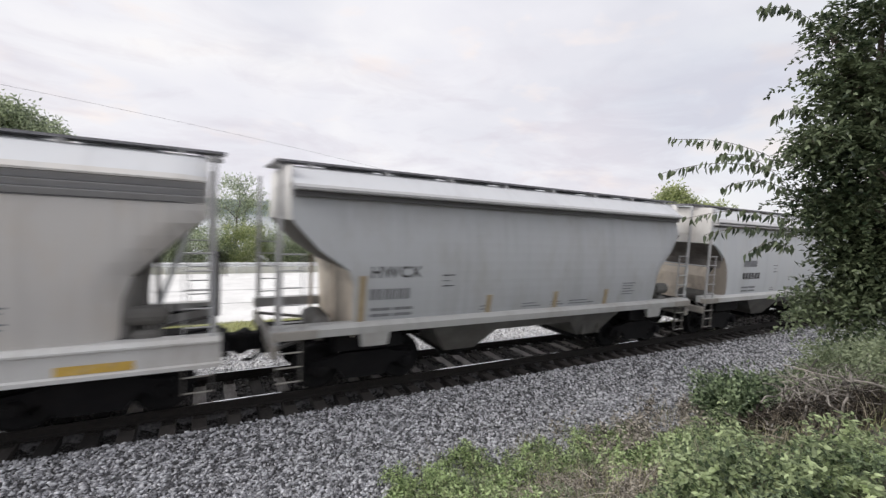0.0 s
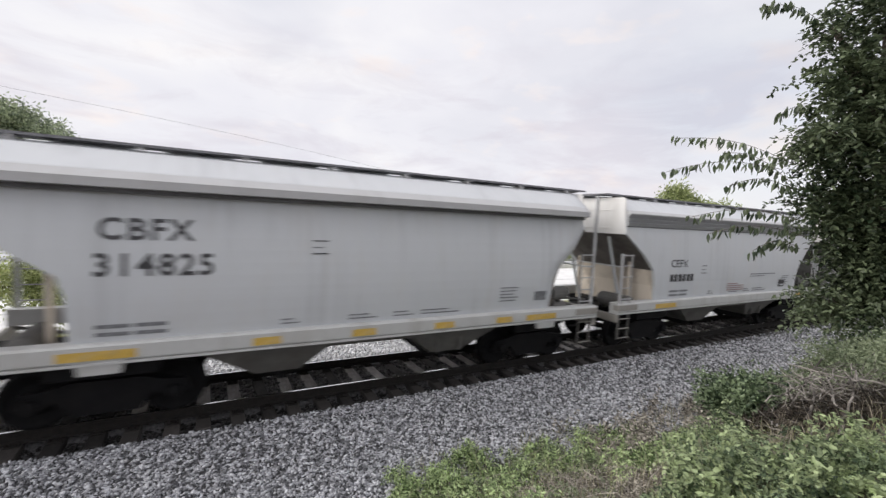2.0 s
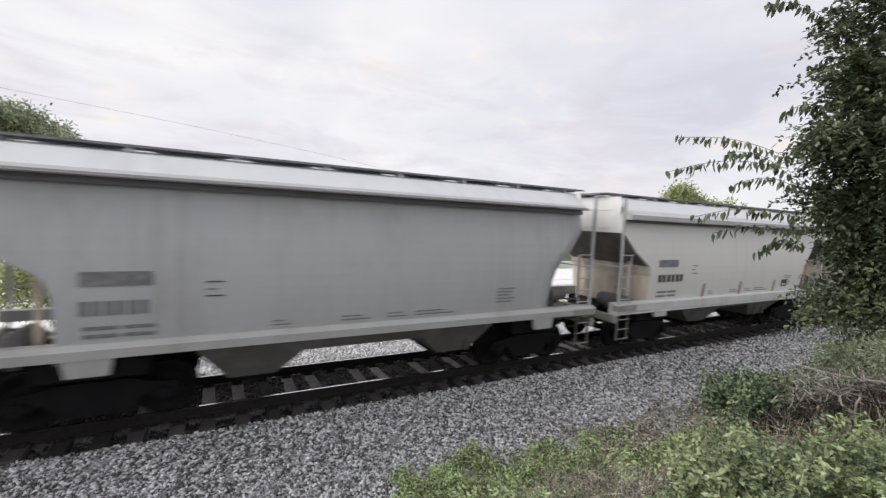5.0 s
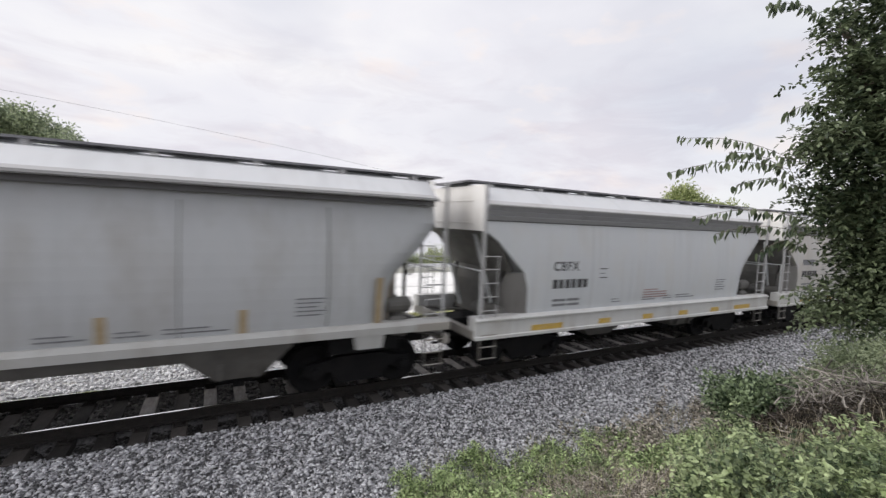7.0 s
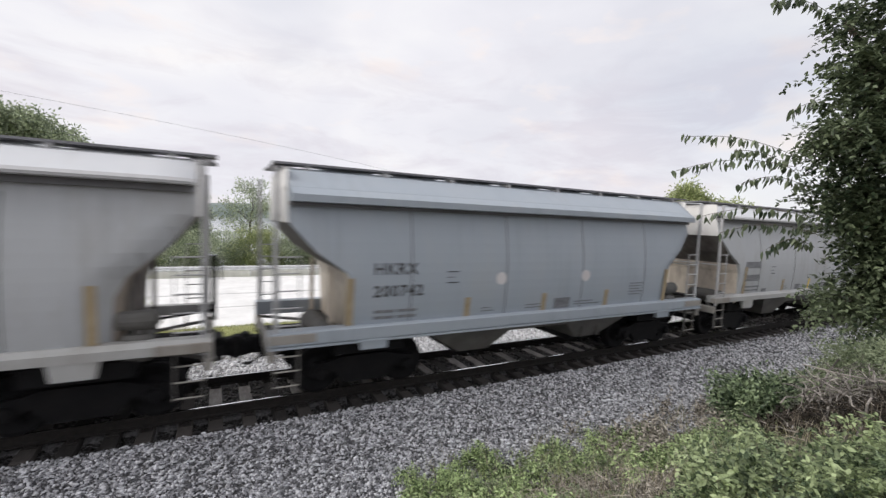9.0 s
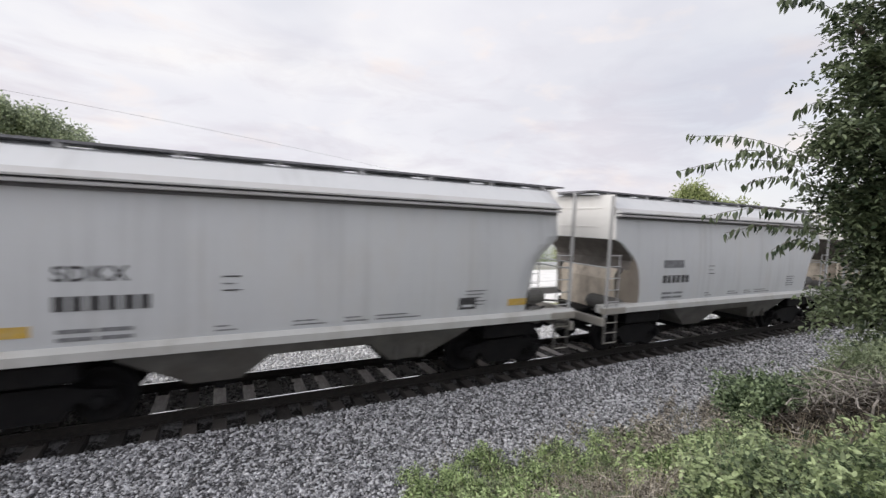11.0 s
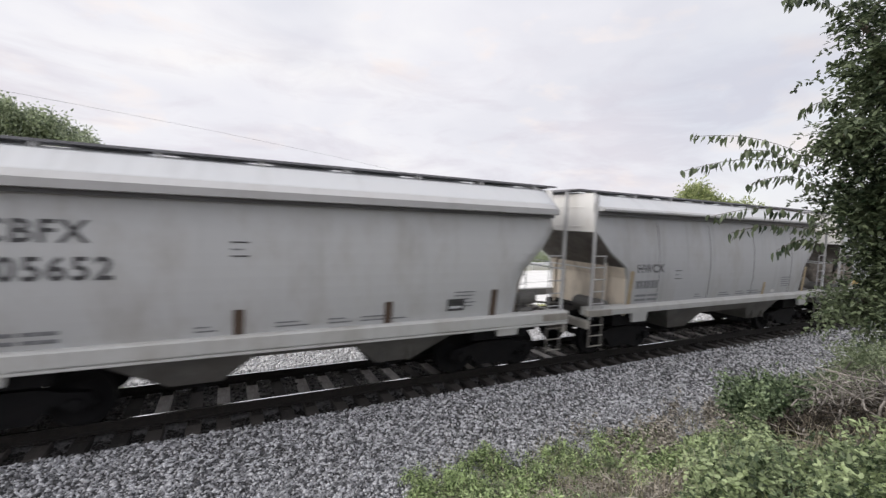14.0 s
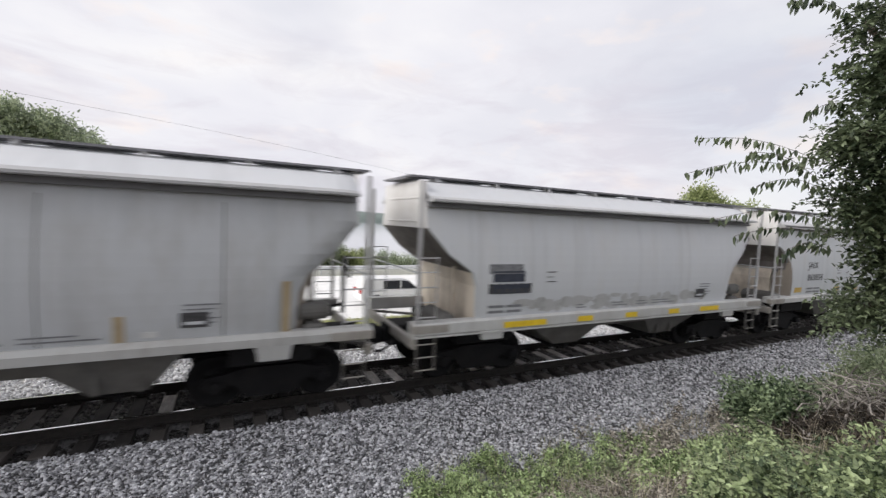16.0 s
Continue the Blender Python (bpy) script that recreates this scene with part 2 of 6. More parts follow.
M = {
    "grey": paint("grey_paint", (0.475, 0.495, 0.515), (0.32, 0.31, 0.295), 0.6),
    "light": paint("light_grey_paint", (0.61, 0.63, 0.655), (0.48, 0.46, 0.43), 0.35),
    "pale": paint("pale_grey_paint", (0.60, 0.625, 0.65), (0.50, 0.475, 0.43), 0.35),
    "beige": paint("dusty_beige_paint", (0.56, 0.55, 0.535), (0.46, 0.39, 0.31), 0.45),
    "blue": paint("blue_grey_paint", (0.37, 0.415, 0.465), (0.36, 0.36, 0.35), 0.3),
    "drab": paint("drab_grey_paint", (0.435, 0.445, 0.46), (0.30, 0.285, 0.265), 0.7, 0.2),
    "soiled": paint("soiled_grey_paint", (0.52, 0.53, 0.54), (0.33, 0.315, 0.295), 0.7),
    # dusty grime; on round cars' leading ends it stands in for shade
    "dusty": paint("dusty_shaded_end_paint", (0.34, 0.325, 0.30), (0.16, 0.135, 0.11), 0.8),
    "cornergrey": paint("dark_grey_corner_paint", (0.20, 0.195, 0.19), (0.09, 0.08, 0.07), 0.7),
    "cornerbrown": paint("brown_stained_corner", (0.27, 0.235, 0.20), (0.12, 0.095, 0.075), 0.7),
    "mottled": ramp_mat("mottled_grimy_end", (0.05, 0.042, 0.036), (0.46, 0.41, 0.36), 2.4, 0.7, 0, 0.2, 20, (0.035, 0.03, 0.026), 0.8, 1.3, (1.3, 1.0, 0.5)),
    "cream": paint("dusty_cream_paint", (0.70, 0.70, 0.675), (0.55, 0.50, 0.44), 0.35, 0.08),
    "sign": paint("whitish_sign_paint", (0.68, 0.66, 0.66), (0.6, 0.5, 0.5), 0.4),
    "endwhite": paint("whitish_end_paint", (0.76, 0.75, 0.74), (0.45, 0.41, 0.37), 0.45, 0.3),
    "smudge": paint("smudged_grime_band", (0.48, 0.485, 0.485), (0.22, 0.205, 0.19), 0.8, 0.4),
    # dark colour that stands in for the shadow under the top chord
    "seam": paint("chord_shadow_paint", (0.17, 0.17, 0.18), (0.09, 0.085, 0.08), 0.6),
    "step": paint("grimy_step_paint", (0.12, 0.117, 0.113), (0.12, 0.10, 0.085), 0.7),
    "bracket": paint("dusty_bracket", (0.42, 0.42, 0.43), (0.3, 0.29, 0.28), 0.4),
    "faded": ramp_mat("faded_lettering", (0.10, 0.105, 0.115), (0.26, 0.265, 0.28), 9.0, 0.65),
    "tan": paint("tan_primer_sheet", (0.74, 0.66, 0.56), (0.14, 0.10, 0.075), 0.85, 0.45),
    "roof": paint("pale_roof_paint", (0.62, 0.635, 0.66), (0.50, 0.49, 0.48), 0.3),
    # chord grey kept darker than the roof, its shaded tone painted in
    "chord": paint("shaded_chord_paint", (0.50, 0.50, 0.51), (0.30, 0.28, 0.25), 0.4),
    "white": paint("white_sill_paint", (0.62, 0.625, 0.62), (0.32, 0.29, 0.26), 0.55, 0.15),
    "silllight": paint("light_grey_sill_paint", (0.545, 0.55, 0.545), (0.30, 0.28, 0.25), 0.6, 0.15),
    "sillgrey": paint("dusty_grey_sill_paint", (0.43, 0.435, 0.43), (0.24, 0.22, 0.195), 0.65, 0.15),
    "rust": ramp_mat("rusty_dark_steel", (0.050, 0.036, 0.028), (0.13, 0.088, 0.062), 3.0, 0.85, 0, 0.3, 30, (0.025, 0.02, 0.018), 0.6),
    # brown stain with shade mixed in, for slope sheets and leading ends
    "slope": ramp_mat("stained_shaded_sheet", (0.10, 0.09, 0.085), (0.19, 0.172, 0.16), 2.0, 0.8, 0, 0.2, 30, (0.05, 0.04, 0.034), 0.7, 1.6),
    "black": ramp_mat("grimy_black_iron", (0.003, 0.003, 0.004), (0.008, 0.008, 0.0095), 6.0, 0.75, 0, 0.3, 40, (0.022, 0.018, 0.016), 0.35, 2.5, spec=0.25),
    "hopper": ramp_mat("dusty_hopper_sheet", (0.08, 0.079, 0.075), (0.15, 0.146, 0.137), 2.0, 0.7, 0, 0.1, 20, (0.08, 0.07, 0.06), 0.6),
    "board": ramp_mat("galvanised_grating", (0.15, 0.15, 0.165), (0.27, 0.27, 0.29), 8.0, 0.6, 0.4, 0.2, 60),
    "ink": ramp_mat("dark_lettering", (0.025, 0.025, 0.027), (0.075, 0.075, 0.08), 9.0, 0.6),
    "redink": ramp_mat("faded_red_lettering", (0.30, 0.21, 0.20), (0.40, 0.29, 0.28), 9.0, 0.6),
    "navy": ramp_mat("dark_blue_panel", (0.02, 0.024, 0.04), (0.05, 0.057, 0.082), 5.0, 0.7),
    "yellow": ramp_mat("yellow_reflector", (0.72, 0.48, 0.02), (0.88, 0.64, 0.04), 10.0, 0.35, stain=(0.4, 0.27, 0.08), stain_amount=0.35, stain_scale=6),
    "amber": ramp_mat("faded_amber_reflector", (0.50, 0.32, 0.06), (0.68, 0.46, 0.10), 8.0, 0.45, stain=(0.42, 0.36, 0.28), stain_amount=0.5, stain_scale=5),
    "ochre": ramp_mat("dull_ochre_patch", (0.30, 0.24, 0.15), (0.42, 0.34, 0.22), 6.0, 0.6, stain=(0.25, 0.18, 0.1), stain_amount=0.6, stain_scale=4),
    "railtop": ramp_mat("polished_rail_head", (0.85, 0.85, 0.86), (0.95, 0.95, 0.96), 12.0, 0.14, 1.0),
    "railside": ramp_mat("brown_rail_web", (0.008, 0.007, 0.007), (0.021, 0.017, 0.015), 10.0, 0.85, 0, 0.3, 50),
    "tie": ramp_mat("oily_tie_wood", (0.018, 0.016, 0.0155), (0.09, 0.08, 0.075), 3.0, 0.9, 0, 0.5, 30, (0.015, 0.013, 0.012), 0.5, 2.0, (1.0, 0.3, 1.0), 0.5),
    "tie_pale": bleached_tie(),
    "ballast": ramp_mat("grey_ballast_stone", (0.075, 0.076, 0.083), (0.69, 0.695, 0.735), 9.0, 0.8, 0, 0.3, 40, random_tint=0.5, islands=True),
    "ballast_bed": ramp_mat("ballast_bed", (0.04, 0.039, 0.041), (0.17, 0.167, 0.17), 22.0, 0.95, 0, 1.0, 25),
    # two bed stone colours: oil, darkened further with the train's shade
    "oily": ramp_mat("oily_shaded_grit", (0.006, 0.0055, 0.0055), (0.035, 0.032, 0.032), 18.0, 0.8, 0, 0.4, 60, random_tint=0.5, islands=True),
    "ballast_dark": ramp_mat("oily_shaded_ballast", (0.02, 0.019, 0.019), (0.20, 0.19, 0.185), 18.0, 0.8, 0, 0.4, 60, random_tint=0.5, islands=True),
    "ribdark": paint("dirty_rib_paint", (0.40, 0.405, 0.42), (0.25, 0.24, 0.23), 0.4),
    # far ballast and its bed: open-sky brightness raised in the colour
    "limestone": ramp_mat("skylit_limestone_ballast", (0.34, 0.34, 0.355), (0.78, 0.78, 0.80), 9.0, 0.85, 0, 0.4, 60, random_tint=0.5, islands=True),
    "limestone_bed": ramp_mat("skylit_ballast_bed", (0.22, 0.21, 0.20), (0.56, 0.54, 0.52), 22.0, 0.95, 0, 1.0, 25),
    "soil": ramp_mat("dry_bank_soil", (0.05, 0.042, 0.034), (0.17, 0.145, 0.115), 3.0, 0.95, 0, 0.8, 18, (0.06, 0.08, 0.03), 0.8, 1.3),
    "far_ground": ramp_mat("grassy_verge", (0.24, 0.26, 0.10), (0.45, 0.46, 0.22), 2.0, 0.95, 0, 0.6, 12, (0.35, 0.33, 0.18), 0.5, 0.7),
    "concrete": ramp_mat("pale_road_concrete", (0.70, 0.695, 0.685), (0.84, 0.835, 0.825), 1.2, 0.85, 0, 0.15, 30, (0.50, 0.49, 0.47), 0.4, 0.5),
    "line": ramp_mat("grey_road_joint", (0.26, 0.26, 0.26), (0.36, 0.36, 0.36), 6, 0.9),
    "steel": ramp_mat("galvanised_steel", (0.60, 0.61, 0.62), (0.78, 0.79, 0.80), 5.0, 0.5, 0.5, 0.1, 30),
    "water": ramp_mat("pale_river_water", (0.42, 0.44, 0.47), (0.52, 0.54, 0.57), 0.02, 0.12, 0, 0.25, 0.6, spec=0.6),
    # wooded green greyed so that distance haze sits in the colour
    "hill": ramp_mat("hazy_bank_trees", (0.12, 0.15, 0.145), (0.22, 0.26, 0.24), 0.03, 0.95, 0, 1.0, 0.2),
    "bark": ramp_mat("grey_brown_bark", (0.06, 0.048, 0.04), (0.17, 0.14, 0.115), 7.0, 0.9, 0, 0.8, 30),
    "twig": ramp_mat("dry_bare_twigs", (0.035, 0.030, 0.026), (0.36, 0.33, 0.30), 7.0, 0.9, 0, 0.3, 60, random_tint=0.4, islands=True),
    "twig_pale": ramp_mat("pale_dry_twigs", (0.20, 0.18, 0.15), (0.55, 0.50, 0.44), 7.0, 0.9, 0, 0.3, 60, random_tint=0.4, islands=True),
    "leaf_dark": ramp_mat("dark_tree_leaf", (0.026, 0.044, 0.022), (0.22, 0.265, 0.155), 0.9, 0.36, leaf=0.35, random_tint=0.5, islands=True),
    "leaf_mid": ramp_mat("green_tree_leaf", (0.12, 0.155, 0.085), (0.32, 0.37, 0.23), 0.8, 0.55, leaf=0.3, random_tint=0.75, islands=True),
    # far leaves: distance haze is mixed into this pale grey-green
    "leaf_far": ramp_mat("hazy_far_leaf", (0.20, 0.245, 0.165), (0.52, 0.58, 0.40), 0.8, 0.6, leaf=0.45, random_tint=0.7, islands=True),
    "leaf_light": ramp_mat("yellow_green_leaf", (0.27, 0.32, 0.11), (0.57, 0.61, 0.30), 1.2, 0.55, leaf=0.35, random_tint=0.7, islands=True),
    # olive green with a sunlit tone set in the leaf colour
    "leaf_olive": ramp_mat("sunlit_olive_leaf", (0.18, 0.225, 0.085), (0.42, 0.46, 0.22), 0.9, 0.6, leaf=0.3, random_tint=0.7, islands=True),
    "leaf_bush": ramp_mat("dark_bush_leaf", (0.035, 0.06, 0.03), (0.29, 0.37, 0.21), 1.5, 0.45, leaf=0.32, random_tint=0.7, islands=True),
    "withered": ramp_mat("withered_stems", (0.07, 0.06, 0.05), (0.50, 0.46, 0.40), 2.5, 0.85, leaf=0.1, random_tint=0.6, islands=True),
    "weed_bright": ramp_mat("young_weed_leaf", (0.075, 0.12, 0.04), (0.60, 0.73, 0.38), 1.5, 0.55, leaf=0.35, random_tint=0.7, islands=True),
    # near-black leaf colour that stands in for shade in the brush pile
    "litter": ramp_mat("leaf_litter_shade", (0.018, 0.015, 0.012), (0.085, 0.068, 0.052), 4.0, 0.9, random_tint=0.6, islands=True),
    "weed": ramp_mat("broad_weed_leaf", (0.05, 0.08, 0.035), (0.58, 0.68, 0.38), 1.1, 0.5, leaf=0.40, random_tint=0.55, islands=True),
    "grass": ramp_mat("grass_blade", (0.18, 0.21, 0.08), (0.45, 0.45, 0.22), 1.5, 0.65, leaf=0.25, random_tint=0.6, islands=True),
    "verge": ramp_mat("bleached_verge_grass", (0.34, 0.36, 0.15), (0.62, 0.62, 0.36), 1.5, 0.65, leaf=0.3, random_tint=0.5, islands=True),
    "straw": ramp_mat("dry_straw", (0.24, 0.205, 0.15), (0.50, 0.45, 0.35), 2.5, 0.8, leaf=0.15, random_tint=0.5, islands=True),
    "red": ramp_mat("red_car_paint", (0.34, 0.03, 0.05), (0.45, 0.05, 0.07), 2.0, 0.25),
    "whitecar": ramp_mat("white_car_paint", (0.74, 0.74, 0.74), (0.82, 0.82, 0.82), 2.0, 0.3),
    "glass": ramp_mat("dark_car_glass", (0.012, 0.014, 0.017), (0.02, 0.023, 0.027), 2.0, 0.08),
    "rubber": ramp_mat("tyre_rubber", (0.02, 0.02, 0.02), (0.035, 0.035, 0.035), 9.0, 0.85),
    "wire": ramp_mat("dark_cable", (0.05, 0.05, 0.055), (0.08, 0.08, 0.085), 9.0, 0.7),
    "lamp_red": ramp_mat("red_tail_lens", (0.35, 0.01, 0.01), (0.45, 0.02, 0.02), 9.0, 0.2),
    "lamp_clear": ramp_mat("clear_head_lens", (0.6, 0.6, 0.6), (0.7, 0.7, 0.7), 9.0, 0.1),
}


# ---- mesh helpers ----
def quad_box(bm, x0, x1, y0, y1, z0, z1):
    v = [bm.verts.new(c) for c in ((x0, y0, z0), (x1, y0, z0), (x1, y1, z0), (x0, y1, z0),
                                   (x0, y0, z1), (x1, y0, z1), (x1, y1, z1), (x0, y1, z1))]
    for f in ((0, 3, 2, 1), (4, 5, 6, 7), (0, 1, 5, 4), (1, 2, 6, 5), (2, 3, 7, 6), (3, 0, 4, 7)):
        bm.faces.new([v[i] for i in f])
    return v


def soft_box(bm, x0, x1, y0, y1, z0, z1, r=0.02):
    """A box with chamfered edges."""
    sub = bmesh.new()
    quad_box(sub, x0, x1, y0, y1, z0, z1)
    bmesh.ops.bevel(sub, geom=sub.edges[:], offset=r, segments=1, affect="EDGES")
    join_into(bm, sub)


def join_into(bm, sub, m=None):
    if m is not None:
        sub.transform(m)
    tmp = bpy.data.meshes.new("tmp")
    sub.to_mesh(tmp)
    sub.free()
    bm.from_mesh(tmp)
    bpy.data.meshes.remove(tmp)


def rod(bm, a, b, r, n=8, r2=None):
    """A round bar from a to b, tapering to r2."""
    a, b = Vector(a), Vector(b)
    d = b - a
    q = d.to_track_quat("Z", "Y")
    rings = []
    for c, rr in ((a, r), (b, r if r2 is None else r2)):
        rings.append([bm.verts.new(c + q @ Vector((math.cos(2 * math.pi * i / n) * rr, math.sin(2 * math.pi * i / n) * rr, 0))) for i in range(n)])
    for i in range(n):
        bm.faces.new((rings[0][i], rings[0][(i + 1) % n], rings[1][(i + 1) % n], rings[1][i]))
    bm.faces.new(rings[0][::-1])
    bm.faces.new(rings[1])


def prism(bm, pts, axis, lo, hi):
    """A closed outline pushed out along an axis: 'x' takes (y, z), 'y' takes (x, z), 'z' takes (x, y)."""
    put = {"x": lambda u, v, w: (w, u, v), "y": lambda u, v, w: (u, w, v), "z": lambda u, v, w: (u, v, w)}[axis]
    a = [bm.verts.new(put(u, v, lo)) for u, v in pts]
    b = [bm.verts.new(put(u, v, hi)) for u, v in pts]
    n = len(pts)
    bm.faces.new(a)
    bm.faces.new(b[::-1])
    for i in range(n):
        bm.faces.new((a[(i + 1) % n], a[i], b[i], b[(i + 1) % n]))


def lathe(bm, prof, n=24, axis="y"):
    """Turns (radius, along) points round an axis."""
    rings = []
    for r, h in prof:
        ring = []
        for i in range(n):
            c, s = math.cos(2 * math.pi * i / n) * r, math.sin(2 * math.pi * i / n) * r
            ring.append(bm.verts.new({"y": (c, h, s), "z": (c, s, h), "x": (h, c, s)}[axis]))
        rings.append(ring)
    for k in range(len(rings) - 1):
        for i in range(n):
            bm.faces.new((rings[k][i], rings[k][(i + 1) % n], rings[k + 1][(i + 1) % n], rings[k + 1][i]))
    bm.faces.new(rings[0][::-1])
    bm.faces.new(rings[-1])


CACHE = {}


def mesh_of(key, build, smooth=False):
    if key not in CACHE:
        bm = bmesh.new()
        build(bm)
        bmesh.ops.recalc_face_normals(bm, faces=bm.faces[:])
        me = bpy.data.meshes.new(key)
        bm.to_mesh(me)
        bm.free()
        if smooth:
            me.shade_smooth()
            me.set_sharp_from_angle(angle=radians(35))
        CACHE[key] = me
    return CACHE[key]


def place(name, me, mat, parent=None, m=None, label=""):
    """One mesh object with its own material, under a thing where one is given."""
    ob = new(name, me)
    if not me.materials:
        me.materials.append(mat)
    if me.materials[0] != mat:
        ob.material_slots[0].link = "OBJECT"
        ob.material_slots[0].material = mat
    ob.parent = parent
    if m is not None:
        ob.matrix_basis = m
    if label:
        ob["label"] = label
    return ob


def part(name, key, build, mat, parent, m=None, label="", smooth=False):
    return place(name, mesh_of(key, build, smooth), mat, parent, m, label)


def soup(name, verts, faces, mat, parent=None):
    """A mesh from arrays of corners and equal-sided faces."""
    me = bpy.data.meshes.new(name)
    verts, faces = np.asarray(verts, np.float32), np.asarray(faces, np.int32)
    k = faces.shape[1]
    me.vertices.add(len(verts))
    me.vertices.foreach_set("co", verts.ravel())
    me.loops.add(faces.size)
    me.loops.foreach_set("vertex_index", faces.ravel())
    me.polygons.add(len(faces))
    me.polygons.foreach_set("loop_start", np.arange(0, faces.size, k, dtype=np.int32))
    me.update(calc_edges=True)
    me.validate()
    me.materials.append(mat)
    ob = new(name, me)
    ob.parent = parent
    return ob


def lettering(text, size):
    """Flat letters as a mesh in the x-z plane, their lower left corner at the origin."""
    key = "letters_%s_%g" % (text, size)
    if key not in CACHE:
        cu = bpy.data.curves.new(key, "FONT")
        cu.body, cu.size, cu.extrude, cu.resolution_u, cu.offset = text, size, 0.001, 3, 0.022 * size
        cu.space_character = 1.14
        ob = bpy.data.objects.new(key, cu)
        me = bpy.data.meshes.new_from_object(ob)
        me.transform(Matrix.Rotation(radians(90), 4, "X"))
        bpy.data.objects.remove(ob)
        me.name = key
        CACHE[key] = me
    return CACHE[key]


# ---- ground, track, road and water ----
PROFILE = [(-900, 4.0), (-40, 2.6), (-14, 2.2), (-9.5, 1.85), (-7.5, 1.0), (-6, 0.2), (-4.6, -0.55), (-3.6, -0.75), (-2.6, -0.6),
           (-1.48, -0.25), (-1.32, -0.235), (-1.22, -0.31), (-0.80, -0.31), (-0.72, -0.235), (1.3, -0.235), (1.45, -0.27), (2.6, -0.6), (4.2, -0.85), (7, -0.75), (8, -0.70), (21.5, -0.75), (24, -1.2),
           (34, -3.6), (45, -5.6), (1200, -5.6), (4500, 4.0)]


def ground_z(y):
    for (a, za), (b, zb) in zip(PROFILE, PROFILE[1:]):
        if y <= b:
            return za + (zb - za) * (y - a) / (b - a)
    return PROFILE[-1][1]


def ground_sheet():
    xs = [-3000, -600, -150, -60, -30] + [i * 1.0 for i in range(-20, 61, 2)] + [80, 120, 200, 500, 1200, 4000]
    ys = sorted({p[0] for p in PROFILE} | {i * 0.5 for i in range(-28, 18)} | {10, 15, 18, 28, 31, 38})
    verts, faces = [], []
    for y in ys:
        for x in xs:
            z = ground_z(y)
            if -16 < y < -4.2 and abs(x) < 70:
                z += 0.16 * noise.noise((x * 0.35, y * 0.5, 3.0)) * min(1, (-4.2 - y) / 1.5)
            if y > 24 and y < 44:
                z += 0.5 * noise.noise((x * 0.2, y * 0.2, 7.0))
            verts.append((x, y, z))
    n = len(xs)
    for j in range(len(ys) - 1):
        for i in range(n - 1):
            faces.append((j * n + i, j * n + i + 1, (j + 1) * n + i + 1, (j + 1) * n + i))
    g = soup("ground", verts, faces, M["soil"])
    for m in ("ballast_bed", "limestone_bed", "far_ground"):
        g.data.materials.append(M[m])
    idx = []
    for j in range(len(ys) - 1):
        y = (ys[j] + ys[j + 1]) / 2
        idx += [1 if -4.0 < y < 1.0 else 2 if 1.0 <= y < 5.8 else 3 if y >= 5.8 else 0] * (n - 1)
    g.data.polygons.foreach_set("material_index", idx)
    return tagged(g, "sloping soil bank, ballast shoulders and grassy verge", "ground", kind="structure")


ground_sheet()


def railway_track():
    track = tagged(new("railway_track"), "steel rails on weathered wooden ties in ballast", "track", kind="structure")

    def rail_body(bm):
        prof = [(-0.07, -0.172), (0.07, -0.172), (0.07, -0.16), (0.011, -0.14), (0.011, -0.045), (0.036, -0.034), (0.036, -0.010), (0.028, -0.003),
                (-0.028, -0.003), (-0.036, -0.010), (-0.036, -0.034), (-0.011, -0.045), (-0.011, -0.14), (-0.07, -0.16)]
        prism(bm, prof, "x", -120, 420)

    def rail_head(bm):
        prism(bm, [(-0.017, -0.006), (0.017, -0.006), (0.017, 0.0), (-0.017, 0.0)], "x", -120, 420)

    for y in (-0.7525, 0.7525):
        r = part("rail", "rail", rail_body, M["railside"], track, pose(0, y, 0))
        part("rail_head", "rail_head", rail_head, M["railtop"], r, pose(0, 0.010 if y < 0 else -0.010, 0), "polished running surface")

    def tie(bm):
        soft_box(bm, -0.115, 0.115, -1.30, 1.30, -0.37, -0.19, 0.012)

    def plate(bm):
        soft_box(bm, -0.09, 0.09, -0.17, 0.17, -0.19, -0.173, 0.004)
        for sx in (-0.05, 0.05):
            for sy in (-0.095, 0.095):
                quad_box(bm, sx - 0.012, sx + 0.012, sy - 0.015, sy + 0.015, -0.173, -0.14)

    # ties bleached by the weather among the oily dark ones
    BLEACHED = {26, 28, 29, 31, 32, 34, 35, 37, 39, 40, 42, 44, 45, 47, 48, 51, 53, 54, 56, 58, 60, 61, 63, 65}
    for i in range(150):
        x = -14 + i * 0.5 + random.uniform(-0.025, 0.025)
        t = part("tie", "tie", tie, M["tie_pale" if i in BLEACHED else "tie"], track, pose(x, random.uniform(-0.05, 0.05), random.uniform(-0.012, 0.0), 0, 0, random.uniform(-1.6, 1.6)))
        if -6 < x < 22:
            for y in (-0.7525, 0.7525):
                part("tie_plate", "tie_plate", plate, M["railside"], t, pose(0, y, 0))


railway_track()


